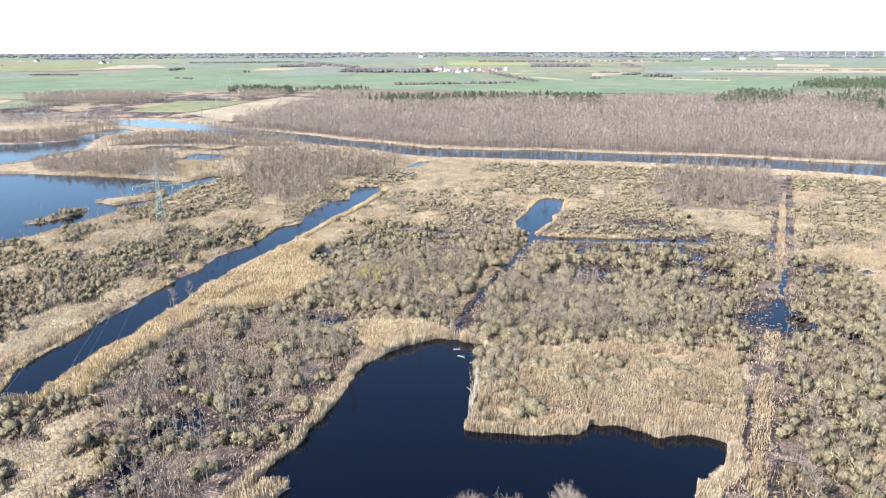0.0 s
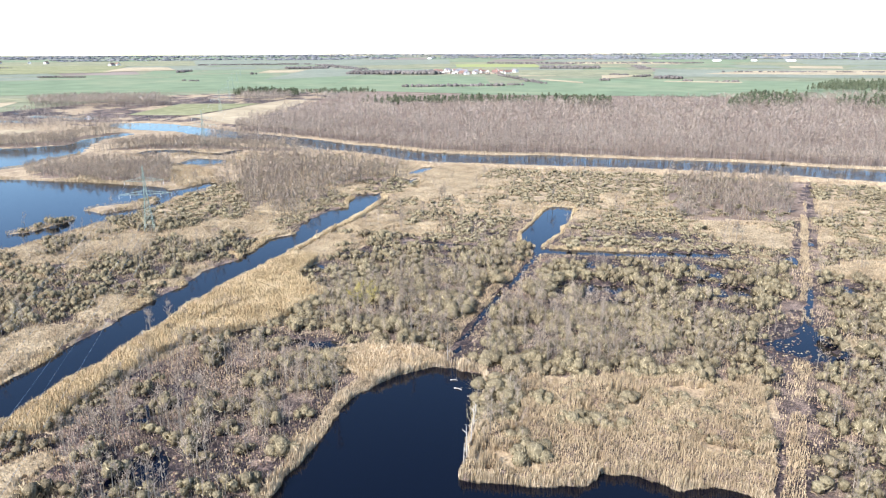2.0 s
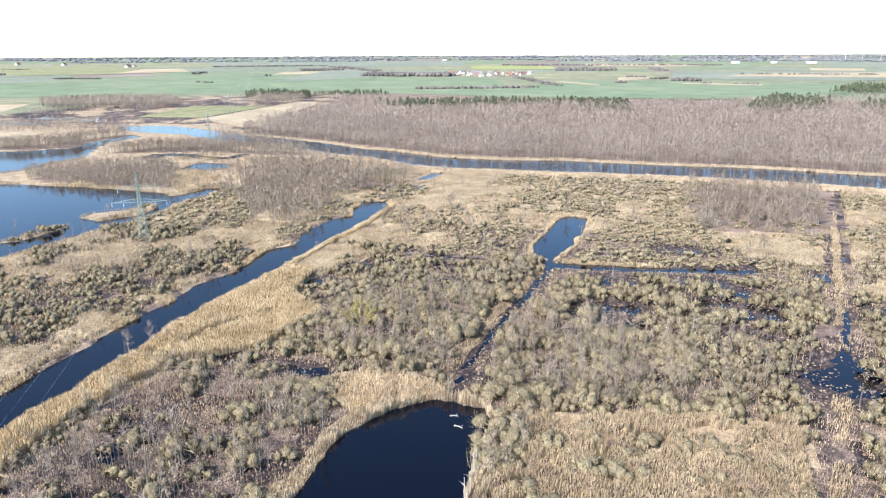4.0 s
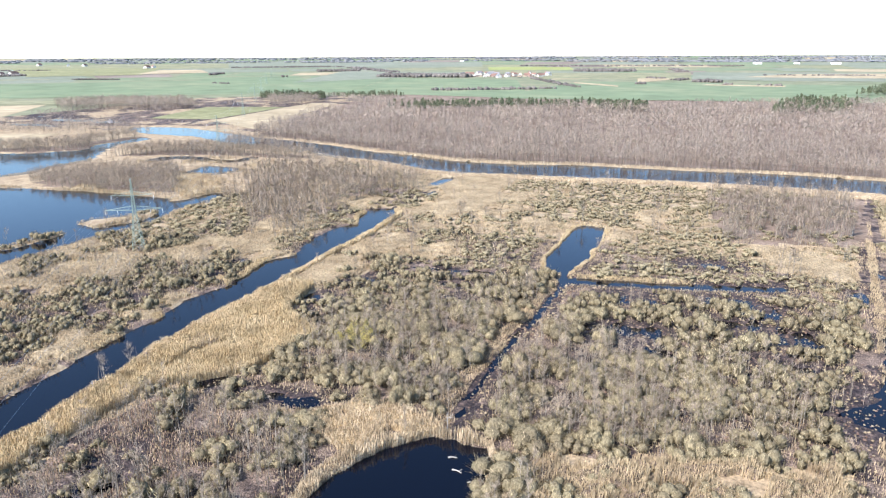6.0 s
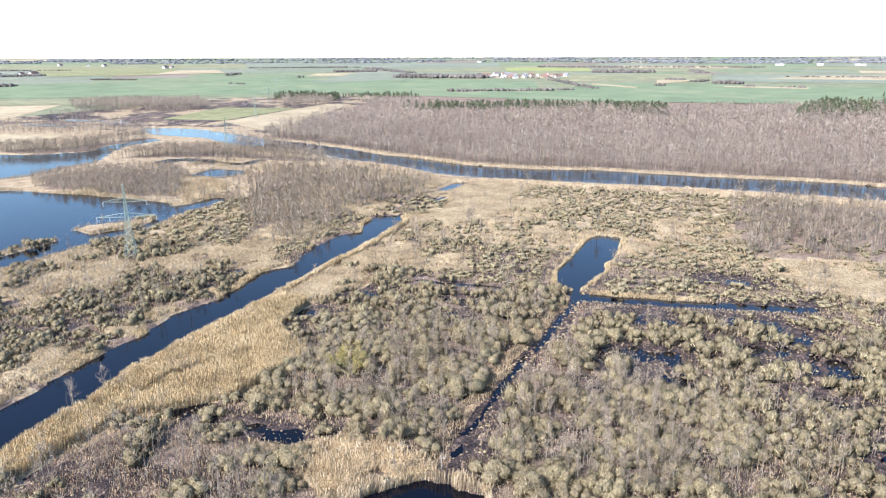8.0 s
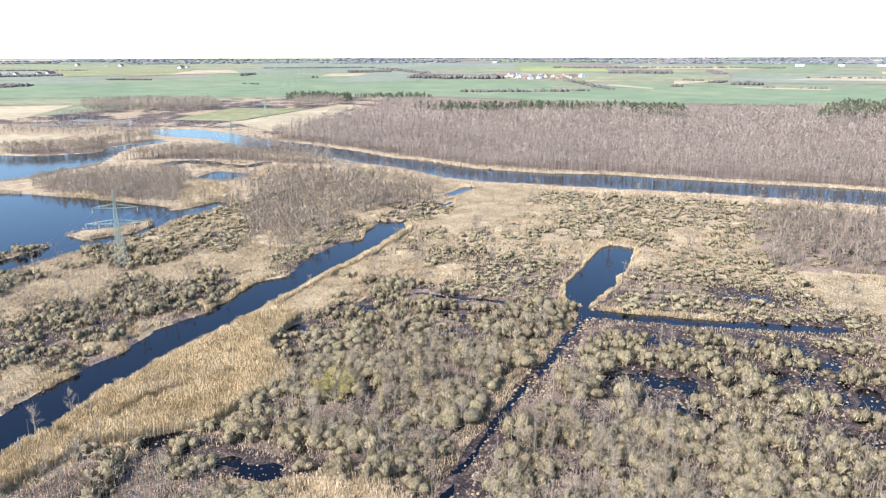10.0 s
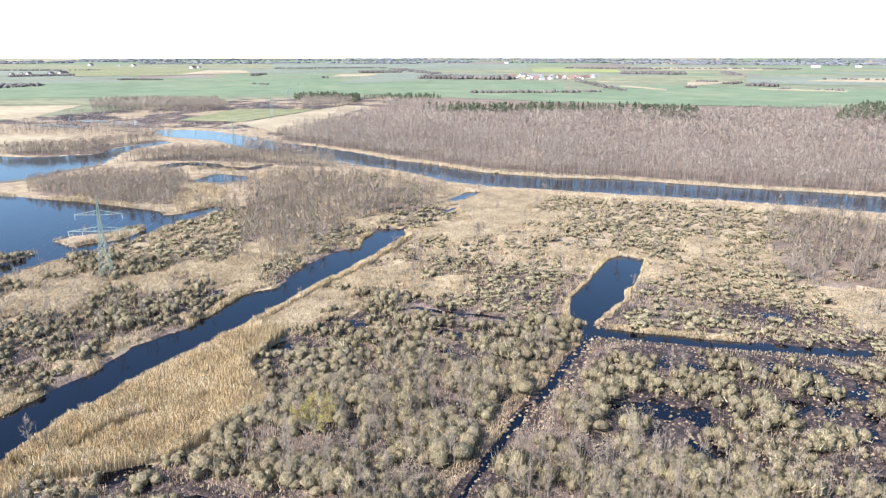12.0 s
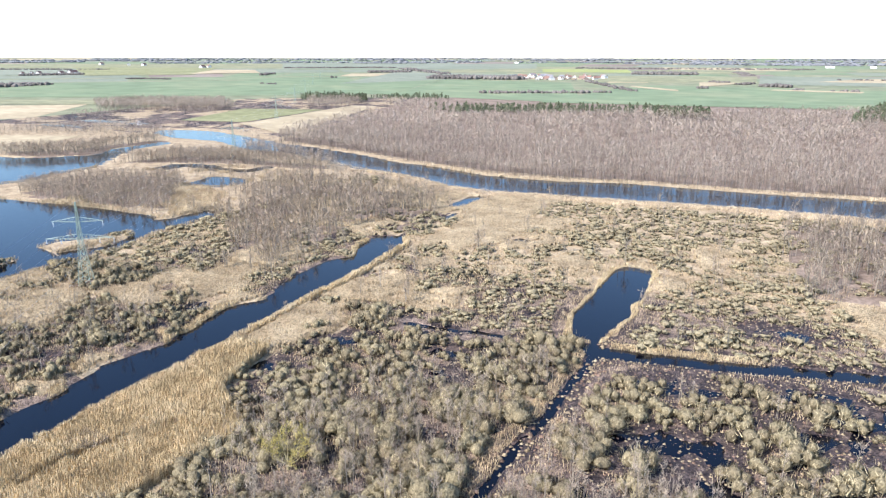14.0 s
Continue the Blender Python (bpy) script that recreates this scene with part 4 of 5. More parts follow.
mid = far_bush[:, 1] < 250
stuff("willow_scrub", spread([layered(p) for p in WILLOWS_MID], far_bush[mid], rng, [M_WSTEM, M_WILLOW, M_SHADED_TANGLE]), "dense olive-tan leafless willow scrub", "scrub")
stuff("willow_scrub_far", spread([layered(p) for p in WILLOWS_FAR], far_bush[~mid], rng, [M_WSTEM, M_WILLOW, M_SHADED_LOWTWIG]), "far olive-tan willow scrub towards the river", "scrub")
mid = far_tree[:, 1] < 230
stuff("bare_grove", spread([layered(p) for p in BARES_MID], far_tree[mid], rng, [M_BARK, M_TWIG]), "bare slender trees standing among the scrub", "trees")
stuff("bare_grove_far", spread([layered(p) for p in GROVES], far_tree[~mid], rng, [M_BARK, M_TWIG]), "groves of bare pale-trunked trees near the river", "trees")

# wooded isles between the western lakes
x, y = scatter(-660, -220, 260, 560, 2.9, rng)
d = from_map(SD_MAP, x, y)
isle = (d > 1.8) & (inside(x, y, ISLE_SOUTH) & (fbm(x, y, 40, 51) > -0.3) | inside(x, y, ISLE_NORTH) | inside(x, y, FAR_ISLE) & (rng.random(x.size) < 0.85))
n = isle.sum()
s = rng.uniform(0.6, 0.9, n) * np.where(inside(x[isle], y[isle], ISLE_SOUTH), 0.72, 1.0)
spots = np.column_stack([x[isle], y[isle], from_map(GZ_MAP, x[isle], y[isle]) - 0.1, s * 1.25, s * 0.82])
stuff("isle_trees", spread([layered(p) for p in FORESTS], spots, rng, [M_BARK, M_TWIG]), "bare trees on the isles between the lakes", "trees")

# the forest beyond the river
x, y = scatter(-620, 900, 470, 1290, 5.8, rng)
edge = -385 - (y - 583) * 0.30
front = -poly_sd(x, y, RIVER)
wood = (front > 4.5 + 2 * vnoise(x, y, 14, 61)) & (y > 466) & (x > edge) & (y < 775 + 22 * vnoise(x, y, 60, 62) + np.clip(x + 340, 0, 900) * 0.6) & ((y < 620) | (rng.random(x.size) < np.where(y < 820, 0.62, 0.42)))
wood &= x < 60 + y * 0.75
x, y = x[wood], y[wood]
s = rng.uniform(0.78, 1.12, x.size) * (1 + 0.12 * fbm(x, y, 60, 63)) * np.where(front[wood] < 16, 0.85, 1)
spots = np.column_stack([x, y, rise(x, y) + 0.2, s * np.where(y > 820, 1.6, np.where(y > 640, 1.3, 1.0)), s * 0.95])
front_ = y < 640
x, y = scatter(-420, 420, 462, 600, 3.1, rng)
row = -poly_sd(x, y, RIVER)
row_ok = (row > 3.5 + 1.5 * vnoise(x, y, 10, 61)) & (row < 17) & (y > 462) & (x > -385 - (y - 583) * 0.30)
x, y = x[row_ok], y[row_ok]
s = rng.uniform(0.6, 0.95, x.size)
rows_front = np.column_stack([x, y, rise(x, y) + 0.2, s * 0.9, s])

stuff("forest_back", spread([layered(p) for p in FORESTS_BACK], spots[~front_], rng, [M_FBARK, M_FTWIG]), "far part of the leafless purplish-grey forest", "forest")
stuff("forest", spread([layered(p) for p in FORESTS], np.concatenate([spots[front_], rows_front]), rng, [M_FBARK, M_FTWIG]), "leafless purplish-grey forest behind the river", "forest")


def wood_patch(name, poly, step, plants, mats, label, scale=1.0, gap=0.1, wide=1.0):
    r = np.random.default_rng(len(name) * 7 + int(abs(poly[0][0])))
    xs, ys = [p[0] for p in poly], [p[1] for p in poly]
    x, y = scatter(min(xs), max(xs), min(ys), max(ys), step, r)
    ok = (poly_sd(x, y, poly) + 0.5 * step * vnoise(x, y, 3 * step, 71) > 0) & (r.random(x.size) > gap)
    x, y = x[ok], y[ok]
    s = r.uniform(0.7, 1.15, x.size) * scale
    return stuff(name, spread([layered(p) for p in plants], np.column_stack([x, y, rise(x, y) + 0.3, s * wide, s]), r, mats), label, "woods")


def belt_of(a, b, w):
    """A long narrow plot from a to b."""
    a, b = np.array(a, float), np.array(b, float)
    n = np.array([-(b - a)[1], (b - a)[0]])
    n = n / np.linalg.norm(n) * w / 2
    return [tuple(a - n), tuple(b - n), tuple(b + n), tuple(a + n)]


PM = [M_FBARK, M_PINE]
FM = [M_FBARK, M_FTWIG]
DM = [M_HAZYWOOD, M_HAZYWOOD]
wood_patch("pine_stand", [(-132, 872), (-72, 880), (-70, 912), (-132, 905)], 4.5, PINES, PM, "dark green pine stand in the grey forest", 1.3)
wood_patch("pine_stand", [(50, 860), (139, 925), (170, 1060), (110, 1105), (72, 980)], 8, PINES, PM, "dark green pines at the forest's back", 1.3, 0.3)
wood_patch("pine_stand", [(200, 1270), (317, 1205), (500, 1400), (392, 1476), (267, 1440)], 10, PINES, PM, "dark green pine wood behind the forest", 1.3, 0.25)
wood_patch("pine_stand", [(174, 960), (223, 850), (400, 1010), (255, 1045)], 10, PINES, PM, "scattered dark pines in the grey forest", 1.4, 0.45)
wood_patch("pine_stand", [(-390, 850), (-340, 825), (-150, 912), (-120, 965), (-260, 930)], 7, PINES, PM, "row of pines along the forest's back", 1.15, 0.35)
wood_patch("pine_stand", [(-640, 925), (-575, 950), (-530, 940), (-550, 990), (-645, 970)], 6.5, PINES, PM, "dark pines behind the meadow", 1.3, 0.25)
wood_patch("pine_stand", [(-570, 1010), (-505, 1010), (-455, 1060), (-515, 1135), (-580, 1066)], 7.5, PINES, PM, "young green pine plantation behind the meadow", 0.7, 0.15)
wood_patch("bare_wood", [(-549, 830), (-509, 845), (-545, 960), (-600, 985), (-640, 950)], 5.5, FORESTS_BACK, FM, "bare thicket behind the meadow", 0.85, 0.1, 1.2)
wood_patch("bare_wood", [(-470, 900), (-390, 800), (-340, 850), (-440, 980), (-540, 970)], 7, FORESTS_BACK, FM, "bare wood between the pines", 0.85, 0.2, 1.3)
wood_patch("bare_wood", [(-640, 466), (-558, 500), (-470, 512), (-452, 520), (-503, 552), (-560, 590), (-600, 560), (-660, 484)], 5, FORESTS_BACK, FM, "bare carr by the far lakes", 0.55, 0.12, 1.4)
wood_patch("bare_wood", [(-760, 640), (-690, 600), (-620, 575), (-580, 612), (-640, 625), (-720, 660)], 8, FORESTS_BACK, FM, "bare trees standing in the flooded carr", 0.5, 0.2, 1.3)
wood_patch("bare_wood", [(-836, 740), (-760, 690), (-690, 726), (-610, 760), (-649, 800), (-714, 850), (-830, 800)], 4.4, FORESTS_BACK, FM, "bare carr wood beyond the lakes", 0.95, 0.08, 1.3)
wood_patch("bare_wood", [(-739, 640), (-661, 690), (-600, 720), (-620, 745), (-690, 715), (-760, 680)], 6, FORESTS_BACK, FM, "low bare carr at the flooded hollow", 0.5, 0.15, 1.4)
wood_patch("bare_wood", [(-706, 560), (-597, 596), (-530, 566), (-600, 500), (-650, 500)], 6, FORESTS_BACK, FM, "low bare carr by the far lakes", 0.5, 0.12, 1.4)
wood_patch("bare_wood", [(-600, 640), (-585, 625), (-618, 690), (-630, 750), (-650, 745)], 6, FORESTS_BACK, FM, "bare carr beside the meadow", 0.6, 0.1, 1.4)
wood_patch("bare_wood", belt_of((-655, 800), (-545, 850), 16), 6, FORESTS_BACK, FM, "hedge of bare trees behind the meadow", 0.55, 0.1, 1.4)
wood_patch("bare_wood", belt_of((-560, 600), (-420, 586), 12), 5, FORESTS_BACK, FM, "bare bushes on the river bank", 0.45)
for a, b, w, tall, label in (
        ((-831, 1750), (-600, 1800), 60, 1.5, "copse before the village"),
        ((-480, 1229), (-282, 1337), 12, 0.8, "row of field trees behind the forest"),
        ((-425, 1757), (-242, 1389), 8, 0.7, "hedge along a field path"),
        ((-406, 2269), (-238, 2298), 90, 1.2, "far wood behind the fields"),
        ((-152, 1813), (-109, 1822), 20, 0.9, "field trees beside a pale field"),
        ((-84, 1731), (-65, 1797), 14, 0.8, "field trees beside a pale field"),
        ((-42, 1681), (6, 1663), 24, 1.1, "clump of field trees behind the green field"),
        ((-146, 1552), (-134, 1554), 12, 1.0, "lone bush in the green field"),
        ((-135, 2478), (-89, 2271), 24, 0.8, "far tree row"),
        ((15, 1561), (124, 1537), 8, 0.7, "trees along a pale strip"),
        ((105, 2040), (700, 2070), 8, 0.7, "row of far trees along a stubble field"),
        ((-1408, 916), (-1423, 1081), 70, 1.0, "copse beside the wheat field"),
        ((-1897, 1352), (-1820, 1485), 40, 0.9, "trees round a far farm"),
        ((-1503, 1362), (-1382, 1391), 16, 0.6, "bushes in the wheat field"),
        ((-1348, 1702), (-1383, 1782), 16, 0.9, "lone field trees"),
        ((-1085, 1666), (-1070, 1674), 10, 1.0, "lone field trees"),
        ((-1052, 1336), (-1000, 1325), 10, 0.6, "bushes along a field edge"),
        ((-1198, 2044), (-1100, 2120), 60, 1.0, "far wood west of the village"),
        ((-1270, 2402), (-918, 2024), 40, 0.9, "far tree belt west of the village"),
        ((-1700, 2260), (-1350, 2480), 40, 0.8, "far wooded belt"),
        ((-700, 2720), (100, 2830), 60, 0.8, "far wooded belt"),
        ((-2700, 1420), (-2100, 1800), 20, 0.7, "far hedge line")):
    L = math.hypot(b[0] - a[0], b[1] - a[1])
    wood_patch("far_wood", belt_of(a, b, w), max(7.0, math.sqrt(L * w / 130)), FARTREES, [M_COPSE, M_COPSE], "bare grey " + label, tall, 0.15, 1.35)

# low woods that fill much of the rim of the plain
fr = random.Random(31)
for k in range(30):
    a = radians(90 + fr.uniform(-26, 60))
    q = 2600 + 2300 * fr.random() ** 0.6
    L = q * fr.uniform(0.08, 0.26)
    px, py = q * math.cos(a), q * math.sin(a)
    t = a + math.pi / 2 + fr.uniform(-0.15, 0.15)
    w = fr.uniform(60, 220)
    wood_patch("far_wood", belt_of((px - math.cos(t) * L / 2, py - math.sin(t) * L / 2), (px + math.cos(t) * L / 2, py + math.sin(t) * L / 2), w), max(18.0, math.sqrt(L * w / 42)), FARTREES, DM, "woods towards the horizon, tinted bluish grey for haze", fr.uniform(0.6, 1.0), 0.05, 5.0)

for q, w, hh in ((3700, 260, 0.8), (4200, 300, 0.9), (4700, 300, 1.0)):
    for k in range(5):
        a = radians(90 - 24 + 17 * k + fr.uniform(-4, 4))
        px, py, t = q * math.cos(a), q * math.sin(a), a + math.pi / 2
        L = q * fr.uniform(0.14, 0.30)
        wood_patch("far_wood", belt_of((px - math.cos(t) * L / 2, py - math.sin(t) * L / 2), (px + math.cos(t) * L / 2, py + math.sin(t) * L / 2), w), math.sqrt(L * w / 42), FARTREES, DM, "woods on the rim of the plain, haze put into their bluish grey", hh, 0.05, 6.0)

# ---------------------------------------------------------------- reeds and sedges


def reed_blades(x, y, z, h, w, rng):
    """Reed stalks, each a slender leaf: some broad below, some broad in the feathery top."""
    n = len(x)
    a = rng.uniform(0, np.pi, n)
    cx, cy = np.cos(a) * w / 2, np.sin(a) * w / 2
    lx, ly = rng.normal(0.05, 0.08, n) * h, rng.normal(0.04, 0.08, n) * h
    top = rng.random(n) < 0.55
    z0, z1 = z - 0.2, z + h
    za, zb = np.where(top, z1, z0), np.where(top, z0, z1)
    ax, ay = np.where(top, x + lx, x), np.where(top, y + ly, y)
    bx_, by_ = np.where(top, x, x + lx), np.where(top, y, y + ly)
    V = np.empty((n, 3, 3))
    V[:, 0] = np.stack([ax - cx, ay - cy, za], 1)
    V[:, 1] = np.stack([ax + cx, ay + cy, za], 1)
    V[:, 2] = np.stack([bx_, by_, zb], 1)
    return V.reshape(-1, 3), np.arange(3 * n).reshape(-1, 3)


def reed_bed(name, x0, x1, y0, y1, step, test, label, hh=2.5, w=0.16, seed=1, low=None, material=None, mat_step=0.0, matted=None):
    """A bed of dry stalks; with mat_step, a matted canopy of leaning stalks fills it below the tips."""
    r = np.random.default_rng(seed)
    x, y = scatter(x0, x1, y0, y1, step, r)
    ok = test(x, y, r)
    x, y = x[ok], y[ok]
    h = hh * (low(x, y) if low else 1) * (1 + 0.16 * fbm(x, y, 7, 81) + 0.17 * vnoise(x, y, 2.2, 80)) * r.uniform(0.72, 1.1, x.size)
    z = np.maximum(from_map(GZ_MAP, x, y), -0.2)
    V, F = reed_blades(x, y, z, h, w * r.uniform(0.6, 1.3, x.size), r)
    mi = np.zeros(len(F), int)
    if mat_step:
        gx_, gy_ = np.meshgrid(np.arange(x0, x1, mat_step), np.arange(y0, y1, mat_step))
        gx_ = gx_ + r.uniform(-0.25, 0.25, gx_.shape) * mat_step
        gy_ = gy_ + r.uniform(-0.25, 0.25, gy_.shape) * mat_step
        m_ = test(gx_.ravel(), gy_.ravel(), r).reshape(gx_.shape)
        core = m_.copy()
        core[1:-1, 1:-1] = m_[1:-1, 1:-1] & m_[:-2, 1:-1] & m_[2:, 1:-1] & m_[1:-1, :-2] & m_[1:-1, 2:]
        core[0], core[-1], core[:, 0], core[:, -1] = False, False, False, False
        top = hh * (low(gx_, gy_) if low else 1) * (0.66 + 0.16 * fbm(gx_, gy_, 7, 81) + 0.14 * vnoise(gx_, gy_, 2.2, 80)) * r.uniform(0.85, 1.1, gx_.shape)
        gz_ = np.maximum(from_map(GZ_MAP, gx_, gy_), -0.2) + np.where(core, top, -0.15)
        k_ = np.arange(gx_.size).reshape(gx_.shape)
        full = m_[:-1, :-1] & m_[1:, :-1] & m_[:-1, 1:] & m_[1:, 1:]
        a_, b_, c_, d_ = k_[:-1, :-1][full], k_[:-1, 1:][full], k_[1:, 1:][full], k_[1:, :-1][full]
        F2 = np.concatenate([np.stack([a_, b_, c_], 1), np.stack([a_, c_, d_], 1)])
        used_, inv = np.unique(F2, return_inverse=True)
        V2 = np.stack([gx_.ravel(), gy_.ravel(), gz_.ravel()], 1)[used_]
        F = np.concatenate([F, inv.reshape(-1, 3) + len(V)])
        V = np.concatenate([V, V2])
        mi = np.concatenate([mi, np.ones(len(F2), int)])
    return stuff(name, (V, F, [material or M_REED, matted or (M_GRASSTOP if material is M_GRASS else M_REEDTOP)], mi), label, "reeds")


def bank(polys, lo, hi, lines=()):
    def test(x, y, r):
        s = np.full(x.shape, 1e9)
        for p in polys:
            s = np.minimum(s, -poly_sd(x, y, p))
        wob = np.clip(0.75 + 1.5 * fbm(x, y, 15, 83) + 0.4 * vnoise(x, y, 3, 82), 0.12, 1.7)
        return (s > lo) & (s < hi * wob) & (from_map(SD_MAP, x, y) > -0.5) & (from_map(FL_MAP, x, y) < 0.6)
    return test


# the mat here takes the dark litter colour as shade between the reed tips
reed_bed("reeds_south", -34, 34, 104, 170, 0.155, lambda x, y, r: (poly_sd(x, y, REED_SOUTH) > 0) & (from_map(SD_MAP, x, y) > -0.6) & (fbm(x, y, 7, 84) > -0.3) & (vnoise(x, y, 2.2, 89) > -0.75),
         "tall pale tan reed bed beside the big pond", 2.2, 0.10, 1, lambda x, y: np.clip(0.95 + 0.35 * fbm(x, y, 5, 98), 0.6, 1.2), M_GRASS, mat_step=0.7, matted=M_MARSH)
reed_bed("reeds_head", -76, -44, 137, 160, 0.17, lambda x, y, r: (poly_sd(x, y, REED_HEAD) + 2 * fbm(x, y, 5, 47) > 0) & (from_map(SD_MAP, x, y) > -0.4) & (fbm(x, y, 4, 48) > -0.35), "pale reed patch at the head of the big pond", 1.8, 0.1, 18, None, M_FRINGE, mat_step=0.6)
reed_bed("reeds_west", -130, -88, 96, 222, 0.125, lambda x, y, r: (poly_sd(x, y, REED_WEST) > 0) & (from_map(SD_MAP, x, y) > -0.6) & (vnoise(x, y, 4.2, 85) > -0.72) & (line_sd(x, y, REED_PATH, 0.9, 0.7) < 0),
         "tall golden reed bed along the canal", 2.5, 0.08, 2, mat_step=0.6)
reed_bed("reeds_pond_bank", -75, 30, 40, 165, 0.15, bank([BIG_POND], -0.5, 2.1), "pale reed fringe round the big pond", 1.9, 0.10, 3, lambda x, y: np.clip(0.8 + 0.9 * fbm(x, y, 5, 96), 0.25, 1.25), M_FRINGE)
reed_bed("reeds_spit", -61, -52, 76, 88, 0.13, lambda x, y, r: (poly_sd(x, y, SPIT) + 0.5 * vnoise(x, y, 1.5, 97) > -0.2), "pale reed clump on a small spit in the pond", 1.9, 0.09, 14, None, M_FRINGE)
reed_bed("reeds_canal_bank", -165, -105, 80, 345, 0.19, lambda x, y, r: bank([CANAL], -0.4, 4.2)(x, y, r) & ((y < 215) | (from_map(SD_MAP, x, y) < 2.2)) & ((x > -131) | (fbm(x, y, 9, 85) > 0.02)), "pale reed fringe along the canal", 2.1, 0.12, 4, lambda x, y: np.where(x < -129, 0.5, 1.0), mat_step=0.7)
reed_bed("reeds_small_pond", -66, -26, 244, 336, 0.2, bank([SMALL_POND], -0.4, 1.3), "pale reed fringe round the small pond", 1.1, 0.10, 5)
reed_bed("reeds_ditch", -40, 22, 249, 272, 0.2, lambda x, y, r: (line_sd(x, y, DITCHES[1][0], 5.0, 4.2) > 0) & (y > 253 + 0.22 * (x + 25)) & (from_map(SD_MAP, x, y) > -0.3) & (x + 9 * r.random(x.size) < -2), "pale reed fringe along the ditch", 0.9, 0.12, 6)
reed_bed("reeds_river", -350, 300, 395, 500, 0.5, lambda x, y, r: (lambda s: (s > -1) & (s < 12 + 9 * fbm(x, y, 30, 86)) & ((y < 450) | (s < 1.6 + 2.2 * fbm(x, y, 16, 87))))(-poly_sd(x, y, RIVER)), "pale reed belt on both river banks", 1.5, 0.18, 7, None, M_FRINGE, 1.6, M_REEDFLOOR)


def marsh_open(x, y, r):
    o = openness(x, y)
    t_ = -line_sd(x, y, TRACK, 0, 0)
    away = (t_ > 4.2) | (t_ < 1.3) & (fbm(x, y, 9, 87) > -0.3)
    return (o + 0.2 * vnoise(x, y, 3, 88) + 0.1 * vnoise(x, y, 1.3, 78) > 0.03) & (from_map(SD_MAP, x, y) > 1) & (from_map(FL_MAP, x, y) < 0.5) & away & (alder(x, y) < 0) & ~inside(x, y, REED_SOUTH) & (poly_sd(x, y, GROVE_EAST) < 0)


reed_bed("reeds_marsh", -240, 160, 50, 270, 0.36, marsh_open, "dry reed and sedge between the willow bushes", 1.25, 0.15, 8, None, M_GRASS, mat_step=1.0)
reed_bed("reeds_marsh_far", -330, 200, 270, 430, 0.55, marsh_open, "far dry reed between the willow bushes", 1.2, 0.16, 9, None, M_GRASS, mat_step=1.6)
reed_bed("reeds_ditch_side", -56, -40, 152, 250, 0.26, lambda x, y, r: (line_sd(x + 3.0, y, DITCHES[0][0], 1.5, 2.1) + 0.8 * vnoise(x, y, 4, 99) > 0) & (from_map(SD_MAP, x, y) > -0.2), "pale grass strip beside the straight ditch", 0.7, 0.13, 15, None, M_GRASS)
reed_bed("fern_bed", -125, -62, 62, 160, 0.42, lambda x, y, r: (from_map(SD_MAP, x, y) > 1.5) & (from_map(FL_MAP, x, y) < 0.3) & (fbm(x, y, 8, 43) > -0.1) & ~inside(x, y, REED_WEST) & ((y < 124) | (alder(x, y) > 0)) & ((x < -84) | (r.random(x.size) < 0.4)), "faded pinkish fern and grass clumps under the alders", 0.5, 0.2, 16, None, M_PINK)


def under(x, y, r):
    return ((openness(x, y) <= 0.06) | (line_sd(x, y, TRACK, 5, 5) > 0) & (fbm(x, y, 6, 94) > 0)) & (from_map(SD_MAP, x, y) > 0.8) & (from_map(FL_MAP, x, y) < 0.25) & ~inside(x, y, REED_SOUTH) & ~inside(x, y, REED_WEST) & (fbm(x, y, 9, 91) > -0.22)


reed_bed("undergrowth", -230, 130, 50, 330, 0.62, under, "low dry grass and litter between the bushes", 0.7, 0.15, 12, None, M_GRASS)
reed_bed("undergrowth_west", -215, -75, 110, 300, 0.7, under, "low tan grass between the bushes along the canal", 0.8, 0.15, 17, None, M_GRASS)
reed_bed("reeds_track", 15, 75, 105, 425, 0.3, lambda x, y, r: (line_sd(x, y, TRACK, 1.6, 1.6) + 1.3 * fbm(x, y, 6, 93) > 0) & (from_map(SD_MAP, x, y) > -0.3) & (fbm(x, y, 13, 92) > -0.12) & ((y < 178) | (y > 204)) & (y < 350) & (r.random(x.size) < 0.7), "pale grass strip along the old track", 1.1, 0.15, 13, None, M_GRASS)
reed_bed("reeds_isle", -400, -220, 200, 400, 0.55, lambda x, y, r: (from_map(SD_MAP, x, y) > -0.3) & (from_map(SD_MAP, x, y) < 3 + 4 * fbm(x, y, 20, 90)) & (x < -222) | inside(x, y, ISLE_REED),
         "pale reed round the western lakes", 1.3, 0.2, 10, None, M_GRASS)

# tufts of sedge on the wet ground and in the shallows
rng = np.random.default_rng(23)
x, y = scatter(-170, 90, 50, 310, 1.15, rng)
d = from_map(SD_MAP, x, y)
fl = from_map(FL_MAP, x, y)
ditch = np.maximum(line_sd(x, y, DITCHES[0][0], 0, 0), line_sd(x, y, DITCHES[1][0], 0, 0))
track = line_sd(x, y, TRACK, 5, 5)
ok = (d > -0.5) & ((fl > 0.03) & (rng.random(x.size) < 0.85) | (ditch > -7) & (rng.random(x.size) < 0.75) | (track > 0) & (rng.random(x.size) < 0.15) | (openness(x, y) < 0.05) & (rng.random(x.size) < 0.08))
ok &= ~inside(x, y, REED_SOUTH) & ~inside(x, y, REED_WEST)
x, y = x[ok], y[ok]
s = rng.uniform(0.3, 1.15, x.size) * np.where((np.maximum(line_sd(x, y, DITCHES[0][0], 0, 0), -99) > -5) & (y > 190), 1.5, 1)
